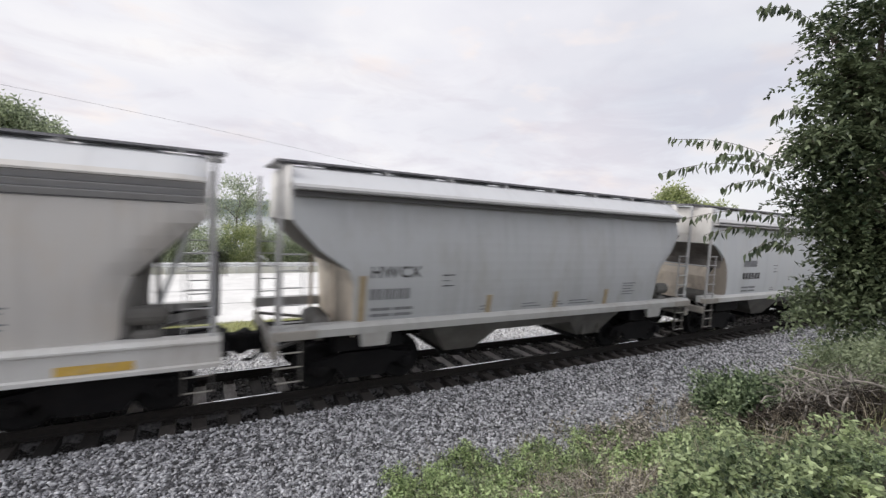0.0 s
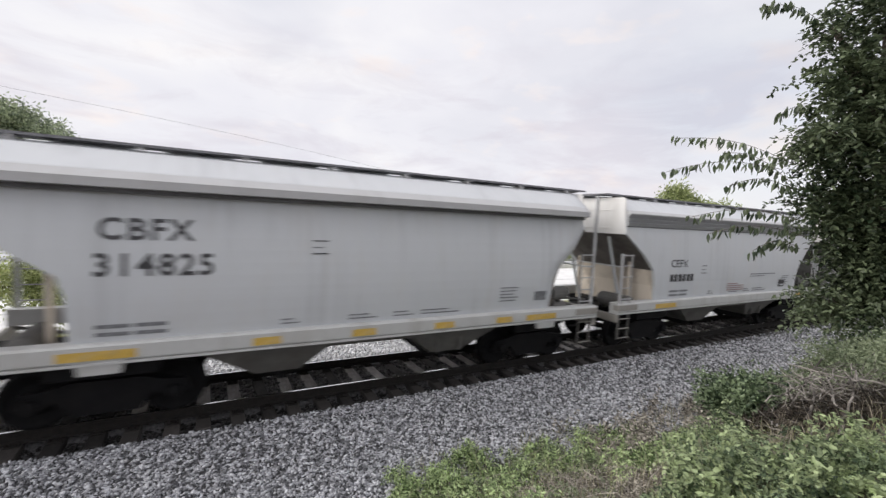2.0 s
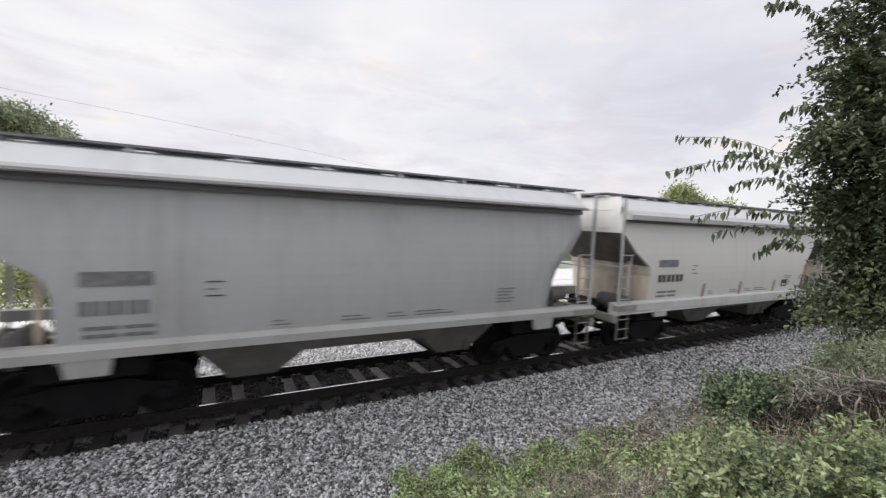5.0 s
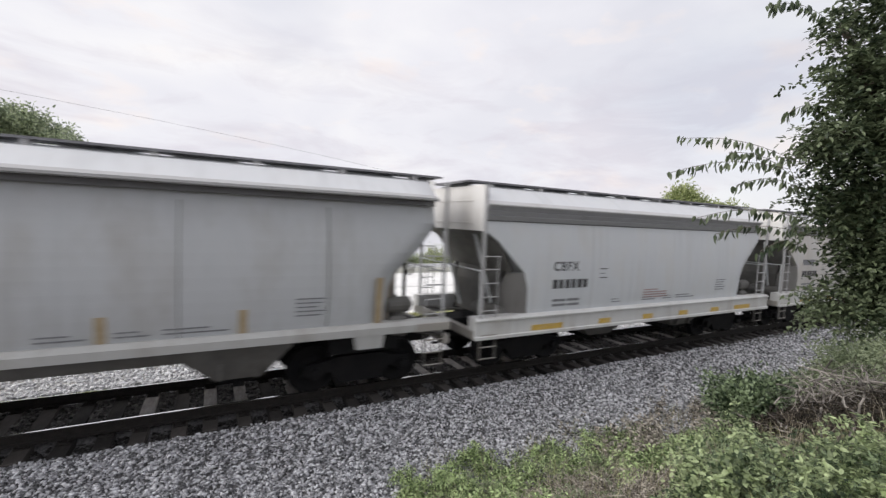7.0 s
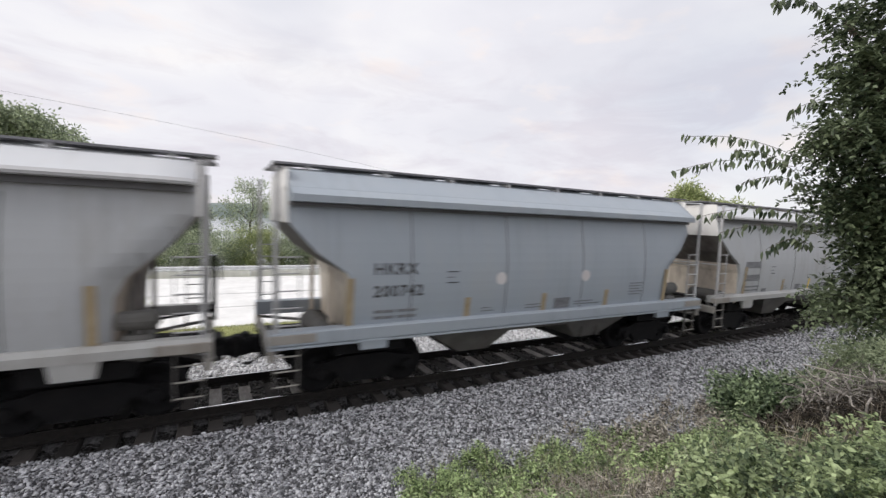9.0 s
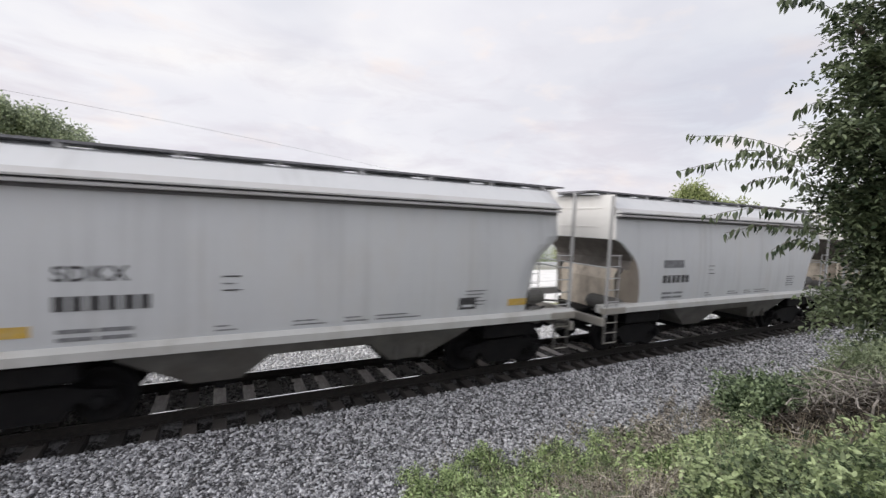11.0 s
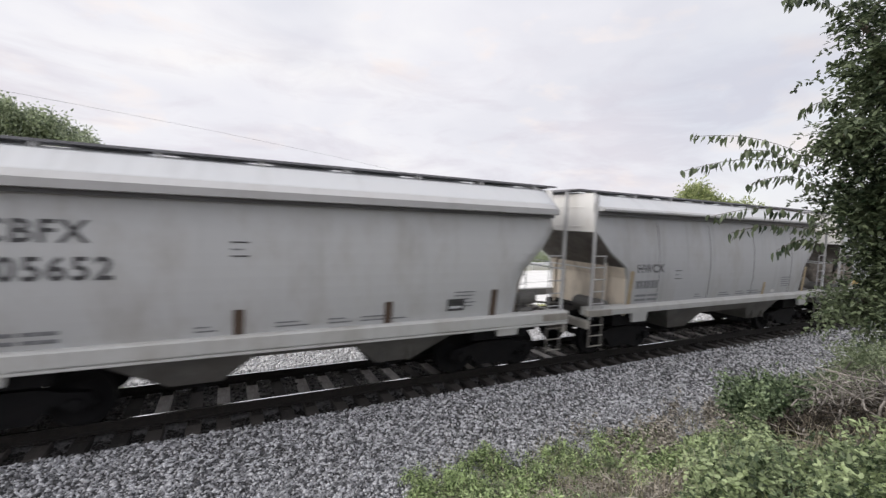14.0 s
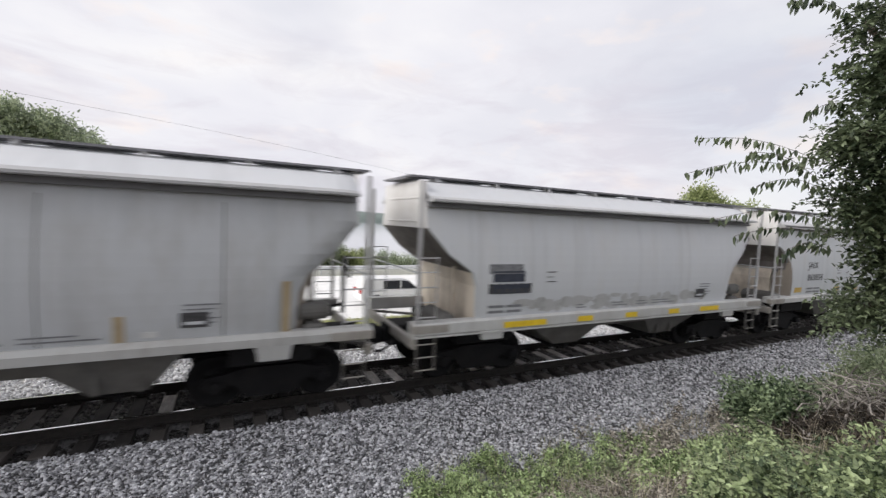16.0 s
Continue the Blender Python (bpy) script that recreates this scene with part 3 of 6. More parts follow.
def stones(name, mat, label, zones, seed):
    """Broken angular stones strewn over strips (x0, x1, y0, y1, per square metre, size) of the bed."""
    rng = np.random.default_rng(seed)
    cube = np.array([(-1, -1, -1), (1, -1, -1), (1, 1, -1), (-1, 1, -1), (-1, -1, 1), (1, -1, 1), (1, 1, 1), (-1, 1, 1)], float)
    quads = np.array([(0, 3, 2, 1), (4, 5, 6, 7), (0, 1, 5, 4), (1, 2, 6, 5), (2, 3, 7, 6), (3, 0, 4, 7)])
    all_v, all_f, base = [], [], 0
    ry, rz = np.array([p[0] for p in PROFILE]), np.array([p[1] for p in PROFILE])
    for x0, x1, y0, y1, dens, size in zones:
        n = int((x1 - x0) * (y1 - y0) * dens)
        px, py = rng.uniform(x0, x1, n), rng.uniform(y0, y1, n)
        s = size * rng.uniform(0.55, 1.25, n)
        pz = np.interp(py, ry, rz) + rng.uniform(-0.2, 0.75, n) * s
        v = cube[None] * rng.uniform(0.5, 1.0, (n, 8, 3)) * rng.uniform(0.7, 1.3, (n, 1, 3)) * np.array([1.15, 0.85, 0.55])
        q = rng.normal(size=(n, 4))
        q /= np.linalg.norm(q, axis=1)[:, None]
        w, a, b, c = q.T
        R = np.stack([1 - 2 * (b * b + c * c), 2 * (a * b - w * c), 2 * (a * c + w * b), 2 * (a * b + w * c), 1 - 2 * (a * a + c * c), 2 * (b * c - w * a),
                      2 * (a * c - w * b), 2 * (b * c + w * a), 1 - 2 * (a * a + b * b)], 1).reshape(n, 3, 3)
        v = np.einsum("nij,nkj->nki", R, v) * np.array([1.12, 1.0, 0.68]) * (s * 0.5)[:, None, None] + np.stack([px, py, pz], 1)[:, None]
        all_v.append(v.reshape(-1, 3))
        all_f.append((quads[None] + (np.arange(n) * 8)[:, None, None]).reshape(-1, 4) + base)
        base += n * 8
    ob = soup(name, np.concatenate(all_v), np.concatenate(all_f), mat)
    return tagged(ob, label, "ballast", kind="stuff")


stones("ballast_stones", M["ballast"], "loose dark grey broken ballast stones on the shoulder", [
    (-14, -4, -4.0, -1.31, 260, 0.09), (-4, 4, -4.1, -1.31, 1700, 0.05), (4, 10, -4.2, -1.31, 1250, 0.053), (10, 20, -4.0, -1.31, 700, 0.06),
    (20, 45, -3.6, -1.31, 220, 0.10)], 3)
stones("track_bed_stones", M["ballast_dark"], "oily dark stones between and beside the ties, train shade in their colour", [
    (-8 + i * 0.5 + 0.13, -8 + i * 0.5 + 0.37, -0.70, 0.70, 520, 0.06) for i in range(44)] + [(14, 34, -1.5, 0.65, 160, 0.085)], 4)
stones("crib_stones", M["oily"], "black oily stones sunk between the tie ends, train shade in their colour", [
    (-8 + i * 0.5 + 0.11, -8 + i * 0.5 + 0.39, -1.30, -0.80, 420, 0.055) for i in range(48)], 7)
stones("limestone_stones", M["limestone"], "pale limestone ballast beyond the rails, open-sky brightness in its colour", [
    (-6, 16, 0.8, 5.6, 300, 0.075), (16, 40, 0.8, 5.6, 70, 0.12)], 5)


def road():
    bm = bmesh.new()
    prism(bm, [(7.9, -0.9), (20.9, -0.9), (20.9, -0.685), (14.4, -0.62), (7.9, -0.66)], "x", -400, 600)
    me = bpy.data.meshes.new("road")
    bmesh.ops.recalc_face_normals(bm, faces=bm.faces[:])
    bm.to_mesh(me)
    bm.free()
    r = place("road", me, M["concrete"])
    tagged(r, "pale wide concrete road behind the line", "road", kind="structure")

    def joint(bm):
        quad_box(bm, -400, 600, -0.05, 0.05, -0.01, 0.006)

    part("road_joint", "road_joint", joint, M["line"], r, pose(0, 11.2, -0.641), "thin grey lengthwise joint")
    part("road_joint", "road_joint", joint, M["line"], r, pose(0, 14.4, -0.62))


road()


def guard_rail():
    g = tagged(new("guard_rail"), "galvanised steel guard rail along the far road edge", "guard rail", kind="structure")

    def beam(bm):
        out = [(0.0, 0.0), (-0.06, 0.05), (-0.06, 0.10), (0.0, 0.15), (0.0, 0.17), (-0.06, 0.22), (-0.06, 0.27), (0.0, 0.32)]
        back = [(y + 0.012, z) for y, z in reversed(out)]
        prism(bm, out + back, "x", -1.905, 1.905)

    def post(bm):
        soft_box(bm, -0.05, 0.05, 0.0, 0.13, -0.7, 0.33, 0.01)

    def parapet(bm):
        prism(bm, [(0.0, -0.95), (0.0, -0.36), (0.03, -0.33), (0.19, -0.33), (0.22, -0.36), (0.22, -0.95)], "x", -1.895, 1.895)

    for i in range(-14, 40):
        part("parapet_block", "parapet", parapet, M["concrete"], g, pose(i * 3.81, 21.32, 0), "low pale concrete parapet block")
        b = part("guard_beam", "guard_beam", beam, M["steel"], g, pose(i * 3.81, 21.15, -0.32))
        part("guard_post", "guard_post", post, M["steel"], b, pose(-1.9, 0.03, 0))


guard_rail()


def river():
    bm = bmesh.new()
    quad_box(bm, -2500, 3500, 40, 1150, -6.0, -4.6)
    me = bpy.data.meshes.new("water")
    bm.to_mesh(me)
    bm.free()
    tagged(place("water", me, M["water"]), "broad pale river under the bright sky", "water", kind="structure")
    verts, faces = [], []
    n = 160
    for i in range(n + 1):
        x = -2400 + i * 35
        h = 12 + 9 * noise.noise((x * 0.004, 1, 0)) + 2.5 * noise.noise((x * 0.03, 5, 0)) + 1.4 * noise.noise((x * 0.11, 9, 0))
        for y, z in ((690, -4.7), (700, h * 0.55 - 3), (740, h), (900, h + 6), (1100, -4.7)):
            verts.append((x, y, z))
    for i in range(n):
        for k in range(4):
            faces.append((i * 5 + k, (i + 1) * 5 + k, (i + 1) * 5 + k + 1, i * 5 + k + 1))
    tagged(soup("far_bank", verts, faces, M["hill"]), "low wooded bank across the river", "far bank", kind="structure")


river()


# ---- the train ----
HALF = 6.4          # half of the coupled length
SIDE = 1.50         # half width of the body at its widest


CURVE = {"plain": 0.10, "round": 0.06, "ribs": 0.055, "flat": 0.055}
MAKE = ["plain"]    # the make of car that is being built


def bulge(z):
    """Half width of the gently rounded side at height z, and its slope."""
    k = CURVE[MAKE[0]]
    return SIDE - k * (z - 2.3) ** 2, -2 * k * (z - 2.3)


TUCK, TUCK_RUN = 0.20, 0.55    # the side sheets roll in towards the leading end


def tuck(gap):
    """How far the side is rolled in at a distance gap from its leading edge."""
    u = max(0.0, 1 - max(gap, 0.0) / TUCK_RUN)
    return TUCK * u * u


def round_side(bm, style=""):
    """Bends flat side sheets to the rounded section and rolls them in at the leading end."""
    edge = outline(style, 1) if style else [(99.0, 4.0), (99.0, 1.0)]
    for i in range(14 if style else 0):
        bmesh.ops.bisect_plane(bm, geom=bm.verts[:] + bm.edges[:] + bm.faces[:], plane_co=(4.0 + i * 0.13, 0, 0), plane_no=(1, 0, 0))
    for z in (1.6, 1.8, 2.0, 2.2, 2.4, 2.6, 2.8, 3.0, 3.2, 3.4, 3.6, 3.75):
        bmesh.ops.bisect_plane(bm, geom=bm.verts[:] + bm.edges[:] + bm.faces[:], plane_co=(0, 0, z), plane_no=(0, 0, 1))
    for v in bm.verts:
        if abs(abs(v.co.y) - SIDE) < 0.03 and v.co.z < 3.88:
            lead = np.interp(v.co.z, [q[1] for q in edge[::-1]], [q[0] for q in edge[::-1]])
            v.co.y = math.copysign(bulge(v.co.z)[0] + abs(v.co.y) - SIDE - tuck(lead - v.co.x), v.co.y)


def on_side(x, z, h, lift=0.003):
    """Pose for a flat thing of height h lying on the side sheet, lower corner at (x, z)."""
    y, k = bulge(z + h / 2)
    return pose(x, -y - lift + k * h / 2, z, math.degrees(math.atan(k)), 0, 0)


END = {"plain": 5.76, "round": 5.64, "ribs": 5.76, "flat": 5.80}
OUTLINE = {
    "plain": [(5.76, 3.32), (5.28, 2.80), (4.72, 2.42), (4.62, 2.12), (4.60, 1.40)],
    "round": [(5.64, 3.14), (5.45, 3.06), (5.26, 2.92), (5.06, 2.76), (4.90, 2.58), (4.78, 2.34), (4.71, 2.02), (4.67, 1.70), (4.66, 1.40)],
    "ribs": [(5.76, 3.30), (5.05, 2.78), (4.53, 2.30), (4.42, 1.84), (4.41, 1.40)],
    "flat": [(5.80, 3.28), (5.46, 3.06), (4.74, 2.36), (4.62, 2.0), (4.58, 1.40)],
}


FORE = {"plain": 5.70, "round": 5.54, "ribs": 5.68, "flat": 5.72}    # the leading ends overhang less
FORE_OUTLINE = {"plain": [(5.70, 3.36), (5.30, 2.86), (4.80, 2.42), (4.64, 2.10), (4.60, 1.40)]}


def end_at(style, end):
    return FORE[style] if end > 0 else END[style]


def outline(style, end):
    """The lower edge of the side sheet, from the end wall in to the sill, as (x, z), at the end 1 or -1."""
    if end > 0:
        return FORE_OUTLINE.get(style) or [(FORE[style], OUTLINE[style][0][1])] + OUTLINE[style][1:]
    return OUTLINE[style]


ROLL = {("flat", -1): 0.46, ("flat", 1): 0.14, ("round", -1): 0.42, ("plain", 1): 0.14}    # by make and end of the car


def roll_at(style, end, z):
    """Radius of the rolled corner at height z: full near the sill, none where the slope begins."""
    u = min(1.0, max(0.0, (2.75 - z) / 0.7))
    return ROLL.get((style, end), 0.0) * u * u * (3 - 2 * u)


def corner_sheet(style, end, s):
    """The side sheet rolled round into the end, on the side s (-1 or 1); built for +x and turned to its end."""
    run = [q for q in outline(style, end) if q[1] < 3.0]

    def build(bm):
        rows = []
        for x, z in run:
            r, w = roll_at(style, end, z), bulge(z)[0] - (TUCK if end > 0 else 0.0)
            rows.append([(x + r * math.sin(a), s * (w - r * (1 - math.cos(a))), z) for a in [i * math.pi / 16 for i in range(9)]])
        skins = []
        for d in (0.0, -0.012):
            skins.append([[bm.verts.new((x + d, y + s * d, z)) for x, y, z in row] for row in rows])
        n, m = len(rows), 9
        for k in range(n - 1):
            for i in range(m - 1):
                for v in skins:
                    bm.faces.new((v[k][i], v[k][i + 1], v[k + 1][i + 1], v[k + 1][i]))
        for i in range(m - 1):
            for k in (0, n - 1):
                bm.faces.new((skins[0][k][i], skins[0][k][i + 1], skins[1][k][i + 1], skins[1][k][i]))
        for k in range(n - 1):
            for i in (0, m - 1):
                bm.faces.new((skins[0][k][i], skins[0][k + 1][i], skins[1][k + 1][i], skins[1][k][i]))
    return build


def end_skin(style, end, upper):
    """The sloping sheet (upper) or the upright sheet below it, at the +x end."""
    pts = outline(style, end)
    k = next(i for i, q in enumerate(pts) if q[1] < 2.45)
    run = pts[:k + 1] if upper else pts[k:] + [(pts[-1][0], 1.14)]

    def build(bm):
        lay = [(x + roll_at(style, end, z), z) for x, z in run]
        wide = (1.22 if end > 0 else 1.40) - (ROLL.get((style, end), 0.0) * 0.9 if not upper else 0.0)
        prism(bm, [(x + 0.006, z - 0.006) for x, z in lay] + [(x - 0.01, z + 0.01) for x, z in reversed(lay)], "y", -wide, wide)
    return build


def body_mesh(style, bottom):
    """The tank: two side sheets between the end outlines, end walls, floor and roof."""

    def build(bm):
        half = {e: [(end_at(style, e), 3.85)] + outline(style, e) for e in (-1, 1)}
        side = half[1] + [(-x, z) for x, z in reversed(half[-1])]
        roof = [(-SIDE, 3.85), (-1.20, 3.93), (-0.70, 4.20), (0, 4.27), (0.70, 4.20), (1.20, 3.93), (SIDE, 3.85)]
        for s in (-1, 1):
            bm.faces.new([bm.verts.new((x, s * SIDE, z)) for x, z in side])
            for (x0, z0), (x1, z1) in zip(half[s], half[s][1:]):
                bm.faces.new([bm.verts.new(c) for c in ((s * x0, -SIDE, z0), (s * x0, SIDE, z0), (s * x1, SIDE, z1), (s * x1, -SIDE, z1))])
            bm.faces.new([bm.verts.new((s * end_at(style, s), y, z)) for y, z in roof])
        f, a = half[1][-1][0], half[-1][-1][0]
        bm.faces.new([bm.verts.new(c) for c in ((f, -SIDE, bottom), (f, SIDE, bottom), (-a, SIDE, bottom), (-a, -SIDE, bottom))])
        for (y0, z0), (y1, z1) in zip(roof, roof[1:]):
            bm.faces.new([bm.verts.new(c) for c in ((-END[style], y0, z0), (FORE[style], y0, z0), (FORE[style], y1, z1), (-END[style], y1, z1))])
        bmesh.ops.remove_doubles(bm, verts=bm.verts[:], dist=0.0005)
        round_side(bm, style)
    return build


def end_panel(style, end):
    """The upright plate that closes the end above the slope sheet."""
    z, x = outline(style, end)[0][1], end_at(style, end)

    def build(bm):
        inner = TUCK if end > 0 else 0.0
        w, v = bulge(z)[0] - 0.02 - inner, bulge(3.82)[0] - 0.01 - inner
        half = [(-w, z), (-v, 3.82), (-v, 4.22), (-v + 0.05, 4.30)]
        prism(bm, half + [(-y, h) for y, h in reversed(half)], "x", x + 0.001, x + 0.02)
        for h in (3.45, 3.95):
            soft_box(bm, x + 0.018, x + 0.035, -0.9, 0.9, h - 0.02, h + 0.02, 0.004)
    return build


def swept(bm, prof, half=5.63):
    """A section (y, z) run along the car that follows the rolled-in side at the leading end."""
    xs = [-half] + [half - g for g in (0.62, 0.48, 0.36, 0.25, 0.16, 0.08, 0.0)]
    rows = []
    for x in xs:
        t = tuck(half - x)
        rows.append([bm.verts.new((x, math.copysign(abs(y) - t * max(0.0, min(1.0, (abs(y) - 0.7) / 0.5)), y), z)) for y, z in prof])
    n = len(prof)
    for a, b in zip(rows, rows[1:]):
        for i in range(n):
            bm.faces.new((a[i], a[(i + 1) % n], b[(i + 1) % n], b[i]))
    bm.faces.new(rows[0][::-1])
    bm.faces.new(rows[-1])


def eave_plain(bm):
    swept(bm, [(-1.36, 3.68), (-1.60, 3.695), (-1.60, 3.82), (-1.57, 3.84), (-1.41, 3.945), (-1.36, 3.90)])


def eave_slim(bm):
    swept(bm, [(-1.36, 3.85), (-1.60, 3.862), (-1.60, 3.905), (-1.42, 3.965), (-1.36, 3.90)])


def eave_rib(bm):
    """A pressed rib: its face leans out to a narrow upper ledge."""
    swept(bm, [(-1.30, -0.050), (-1.435, -0.048), (-1.50, 0.036), (-1.50, 0.046), (-1.30, 0.056)])


def eave_ribs(bm):
    swept(bm, [(-1.36, 3.83), (-1.53, 3.845), (-1.53, 3.875), (-1.41, 3.955), (-1.36, 3.90)])


def eave_double(bm):
    swept(bm, [(-1.36, 3.815), (-1.57, 3.825), (-1.57, 3.855), (-1.41, 3.955), (-1.36, 3.90)])


def eave_lower(bm):
    swept(bm, [(-1.36, 3.735), (-1.555, 3.745), (-1.555, 3.79), (-1.50, 3.80), (-1.36, 3.80)])


def sill_slim(bm):
    """A plain channel with a narrow sloping ledge on top."""
    prism(bm, [(-1.30, 1.25), (-1.60, 1.25), (-1.60, 1.385), (-1.50, 1.45), (-1.30, 1.45)], "x", -6.06, 6.06)


def sill_lip(bm):
    """A taller channel with a lip below a dark groove."""
    prism(bm, [(-1.30, 1.145), (-1.61, 1.145), (-1.61, 1.18), (-1.56, 1.185), (-1.56, 1.205), (-1.60, 1.21), (-1.60, 1.415), (-1.55, 1.44), (-1.30, 1.44)], "x", -6.06, 6.06)


def sill_deep(bm):
    prism(bm, [(-1.30, 0.93), (-1.63, 0.93), (-1.63, 0.99), (-1.585, 1.01), (-1.585, 1.31), (-1.63, 1.33), (-1.63, 1.36), (-1.54, 1.405), (-1.30, 1.405)], "x", -6.06, 6.06)


def sill_end(bm):
    soft_box(bm, 5.28, 6.063, -1.609, -1.43, 1.235, 1.40, 0.012)


def sill_end_other(bm):
    soft_box(bm, -6.063, -5.28, -1.609, -1.43, 1.235, 1.40, 0.012)


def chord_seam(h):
    """A recessed strip of height h, painted chord shadow, top edge at the origin."""
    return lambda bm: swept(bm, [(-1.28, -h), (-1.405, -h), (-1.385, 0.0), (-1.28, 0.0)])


def roof_sheet(bm):
    top = [(-SIDE - 0.004, 3.855), (-1.405, 3.955), (-0.94, 4.265), (-0.70, 4.325), (0, 4.345), (0.70, 4.325), (0.94, 4.265), (1.405, 3.955), (SIDE + 0.004, 3.855)]
    swept(bm, top + [(y * 0.995, z - 0.006) for y, z in reversed(top)], 5.64)


def running_board(bm):
    for k in range(5):
        y = -0.16 + k * 0.08
        quad_box(bm, -5.96, 6.00, y - 0.032, y + 0.032, -0.008, 0.02)
    for i in range(-5, 6):
        quad_box(bm, i - 0.03, i + 0.03, -0.19, 0.19, -0.022, -0.008)
    quad_box(bm, -5.96, 6.00, -0.212, -0.2, -0.018, 0.022)
    quad_box(bm, -5.96, 6.00, 0.2, 0.212, -0.018, 0.022)


def cross_board(bm):
    for k in range(4):
        x = -0.15 + k * 0.10
        quad_box(bm, x - 0.04, x + 0.04, -0.6, 0.6, -0.03, 0.02)


def board_bracket(bm):
    prism(bm, [(-0.25, -0.125), (-0.23, -0.135), (0.10, -0.04), (0.10, 0.018), (-0.20, 0.018)], "x", -0.03, 0.03)


def hatch_trough(bm):
    prism(bm, [(-0.36, 4.24), (0.36, 4.24), (0.36, 4.35), (0.30, 4.38), (-0.30, 4.38), (-0.36, 4.35)], "x", -5.3, 5.3)


def hatch_cover(bm):
    soft_box(bm, -0.55, 0.55, -0.40, 0.40, 4.36, 4.42, 0.02)
    rod(bm, (-0.5, -0.43, 4.38), (0.5, -0.43, 4.38), 0.02, 6)


def side_ladder(out, top):
    """A stout corner post on the outer side (out = 1 or -1) and a thin inner rail, above the sill."""
    def build(bm):
        x = 0.20 * out
        soft_box(bm, x - 0.035, x + 0.035, -0.03, 0.03, 1.16, top, 0.008)
        soft_box(bm, -x - 0.010, -x + 0.010, -0.016, 0.016, 1.30, 2.76, 0.003)
    return build


def stirrup(bm):
    """The step under the sill: two thin straps and the tread."""
    for x in (-0.20, 0.20):
        soft_box(bm, x - 0.014, x + 0.014, -0.03, 0.03, 0.46, 1.22, 0.004)


def ladder_rung(bm):
    rod(bm, (-0.21, -0.035, 0), (0.21, -0.035, 0), 0.014, 6)


def stub_sill(bm):
    soft_box(bm, 4.3, 6.02, -0.38, 0.38, 0.72, 1.12, 0.03)


def end_sill(bm):
    soft_box(bm, 5.95, 6.07, -1.56, 1.56, 0.92, 1.13, 0.02)


def end_brace(bm):
    rod(bm, (4.66, -0.40, 1.10), (5.98, -1.46, 1.08), 0.035, 6)


def grab_rail(bm):
    rod(bm, (5.92, -1.50, 2.42), (5.92, 1.50, 2.42), 0.016, 6)
    rod(bm, (5.92, -1.50, 2.42), (5.92, -1.50, 1.30), 0.016, 6)
    rod(bm, (5.92, 1.50, 2.42), (5.92, 1.50, 1.30), 0.016, 6)


def end_strut(bm):
    """A slanting tube that carries the overhanging end from the platform."""
    rod(bm, (4.98, -0.78, 1.12), (5.66, -0.78, 3.22), 0.04, 8)


def bolster_plate(bm):
    prism(bm, [(-0.30, 1.255), (0.30, 1.255), (0.25, 1.00), (-0.25, 1.00)], "y", -1.59, -1.50)


def body_bolster(bm):
    soft_box(bm, -0.70, 0.70, -1.34, 1.34, 0.86, 1.17, 0.03)


def end_post(bm):
    soft_box(bm, 4.86, 4.94, -0.035, 0.035, 1.12, 2.50, 0.01)


def coupler(bm):
    soft_box(bm, 5.4, 6.12, -0.24, 0.24, 0.64, 1.10, 0.03)
    soft_box(bm, 6.10, 6.30, -0.15, 0.15, 0.70, 1.02, 0.04)
    soft_box(bm, 6.22, 6.46, -0.24, 0.08, 0.66, 1.08, 0.06)
    soft_box(bm, 6.28, 6.44, 0.07, 0.24, 0.70, 1.02, 0.05)


def air_hose(bm):
    pts = [(6.02, 0.32, 0.80), (6.14, 0.33, 0.66), (6.27, 0.30, 0.56), (6.40, 0.22, 0.55)]
    for a, b in zip(pts, pts[1:]):
        rod(bm, a, b, 0.03, 7)


def cut_lever(bm):
    rod(bm, (6.05, -1.5, 0.95), (6.05, -0.3, 0.95), 0.016, 6)
    rod(bm, (6.05, -1.5, 0.95), (6.05, -1.55, 0.70), 0.016, 6)


def centre_sill(bm):
    soft_box(bm, -5.5, 5.5, -0.20, 0.20, 0.74, 1.08, 0.02)


def hopper(top, foot, toe, neck, floor):
    """A funnel between an outer slope (top to foot) and an inner one (toe to neck), under a flat floor that runs to the car's middle."""
    def build(bm):
        ring = [(floor, 1.24), (top, 1.24), (top, 1.15), (foot, 0.58), (toe, 0.58), (neck, 1.01), (floor, 1.01)]
        near = [bm.verts.new((x, -1.10 - 0.48 * (z - 0.50), z)) for x, z in ring]
        far = [bm.verts.new((x, 1.10 + 0.48 * (z - 0.50), z)) for x, z in ring]
        bm.faces.new(near)
        bm.faces.new(far[::-1])
        for i in range(len(ring)):
            j = (i + 1) % len(ring)
            bm.faces.new((near[j], near[i], far[i], far[j]))
        for x in (toe + 0.1, foot - 0.1):
            prism(bm, [(x - 0.03, 0.62), (x + 0.03, 0.62), (x + 0.03, 1.14), (x - 0.03, 1.14)], "y", -1.30, -1.16)
    return build


def outlet_gate(bm):
    soft_box(bm, -0.28, 0.34, -0.86, 0.86, 0.42, 0.585, 0.02)
    rod(bm, (0.0, -1.02, 0.47), (0.0, 1.02, 0.47), 0.03, 8)
    for y in (-1.02, 1.02):
        soft_box(bm, -0.06, 0.06, y - 0.05, y + 0.05, 0.41, 0.53, 0.01)
    rod(bm, (-0.34, -0.9, 0.56), (0.40, -0.9, 0.56), 0.022, 6)


def bolster(bm):
    soft_box(bm, -0.20, 0.20, -1.0, 1.0, 0.40, 0.72, 0.03)


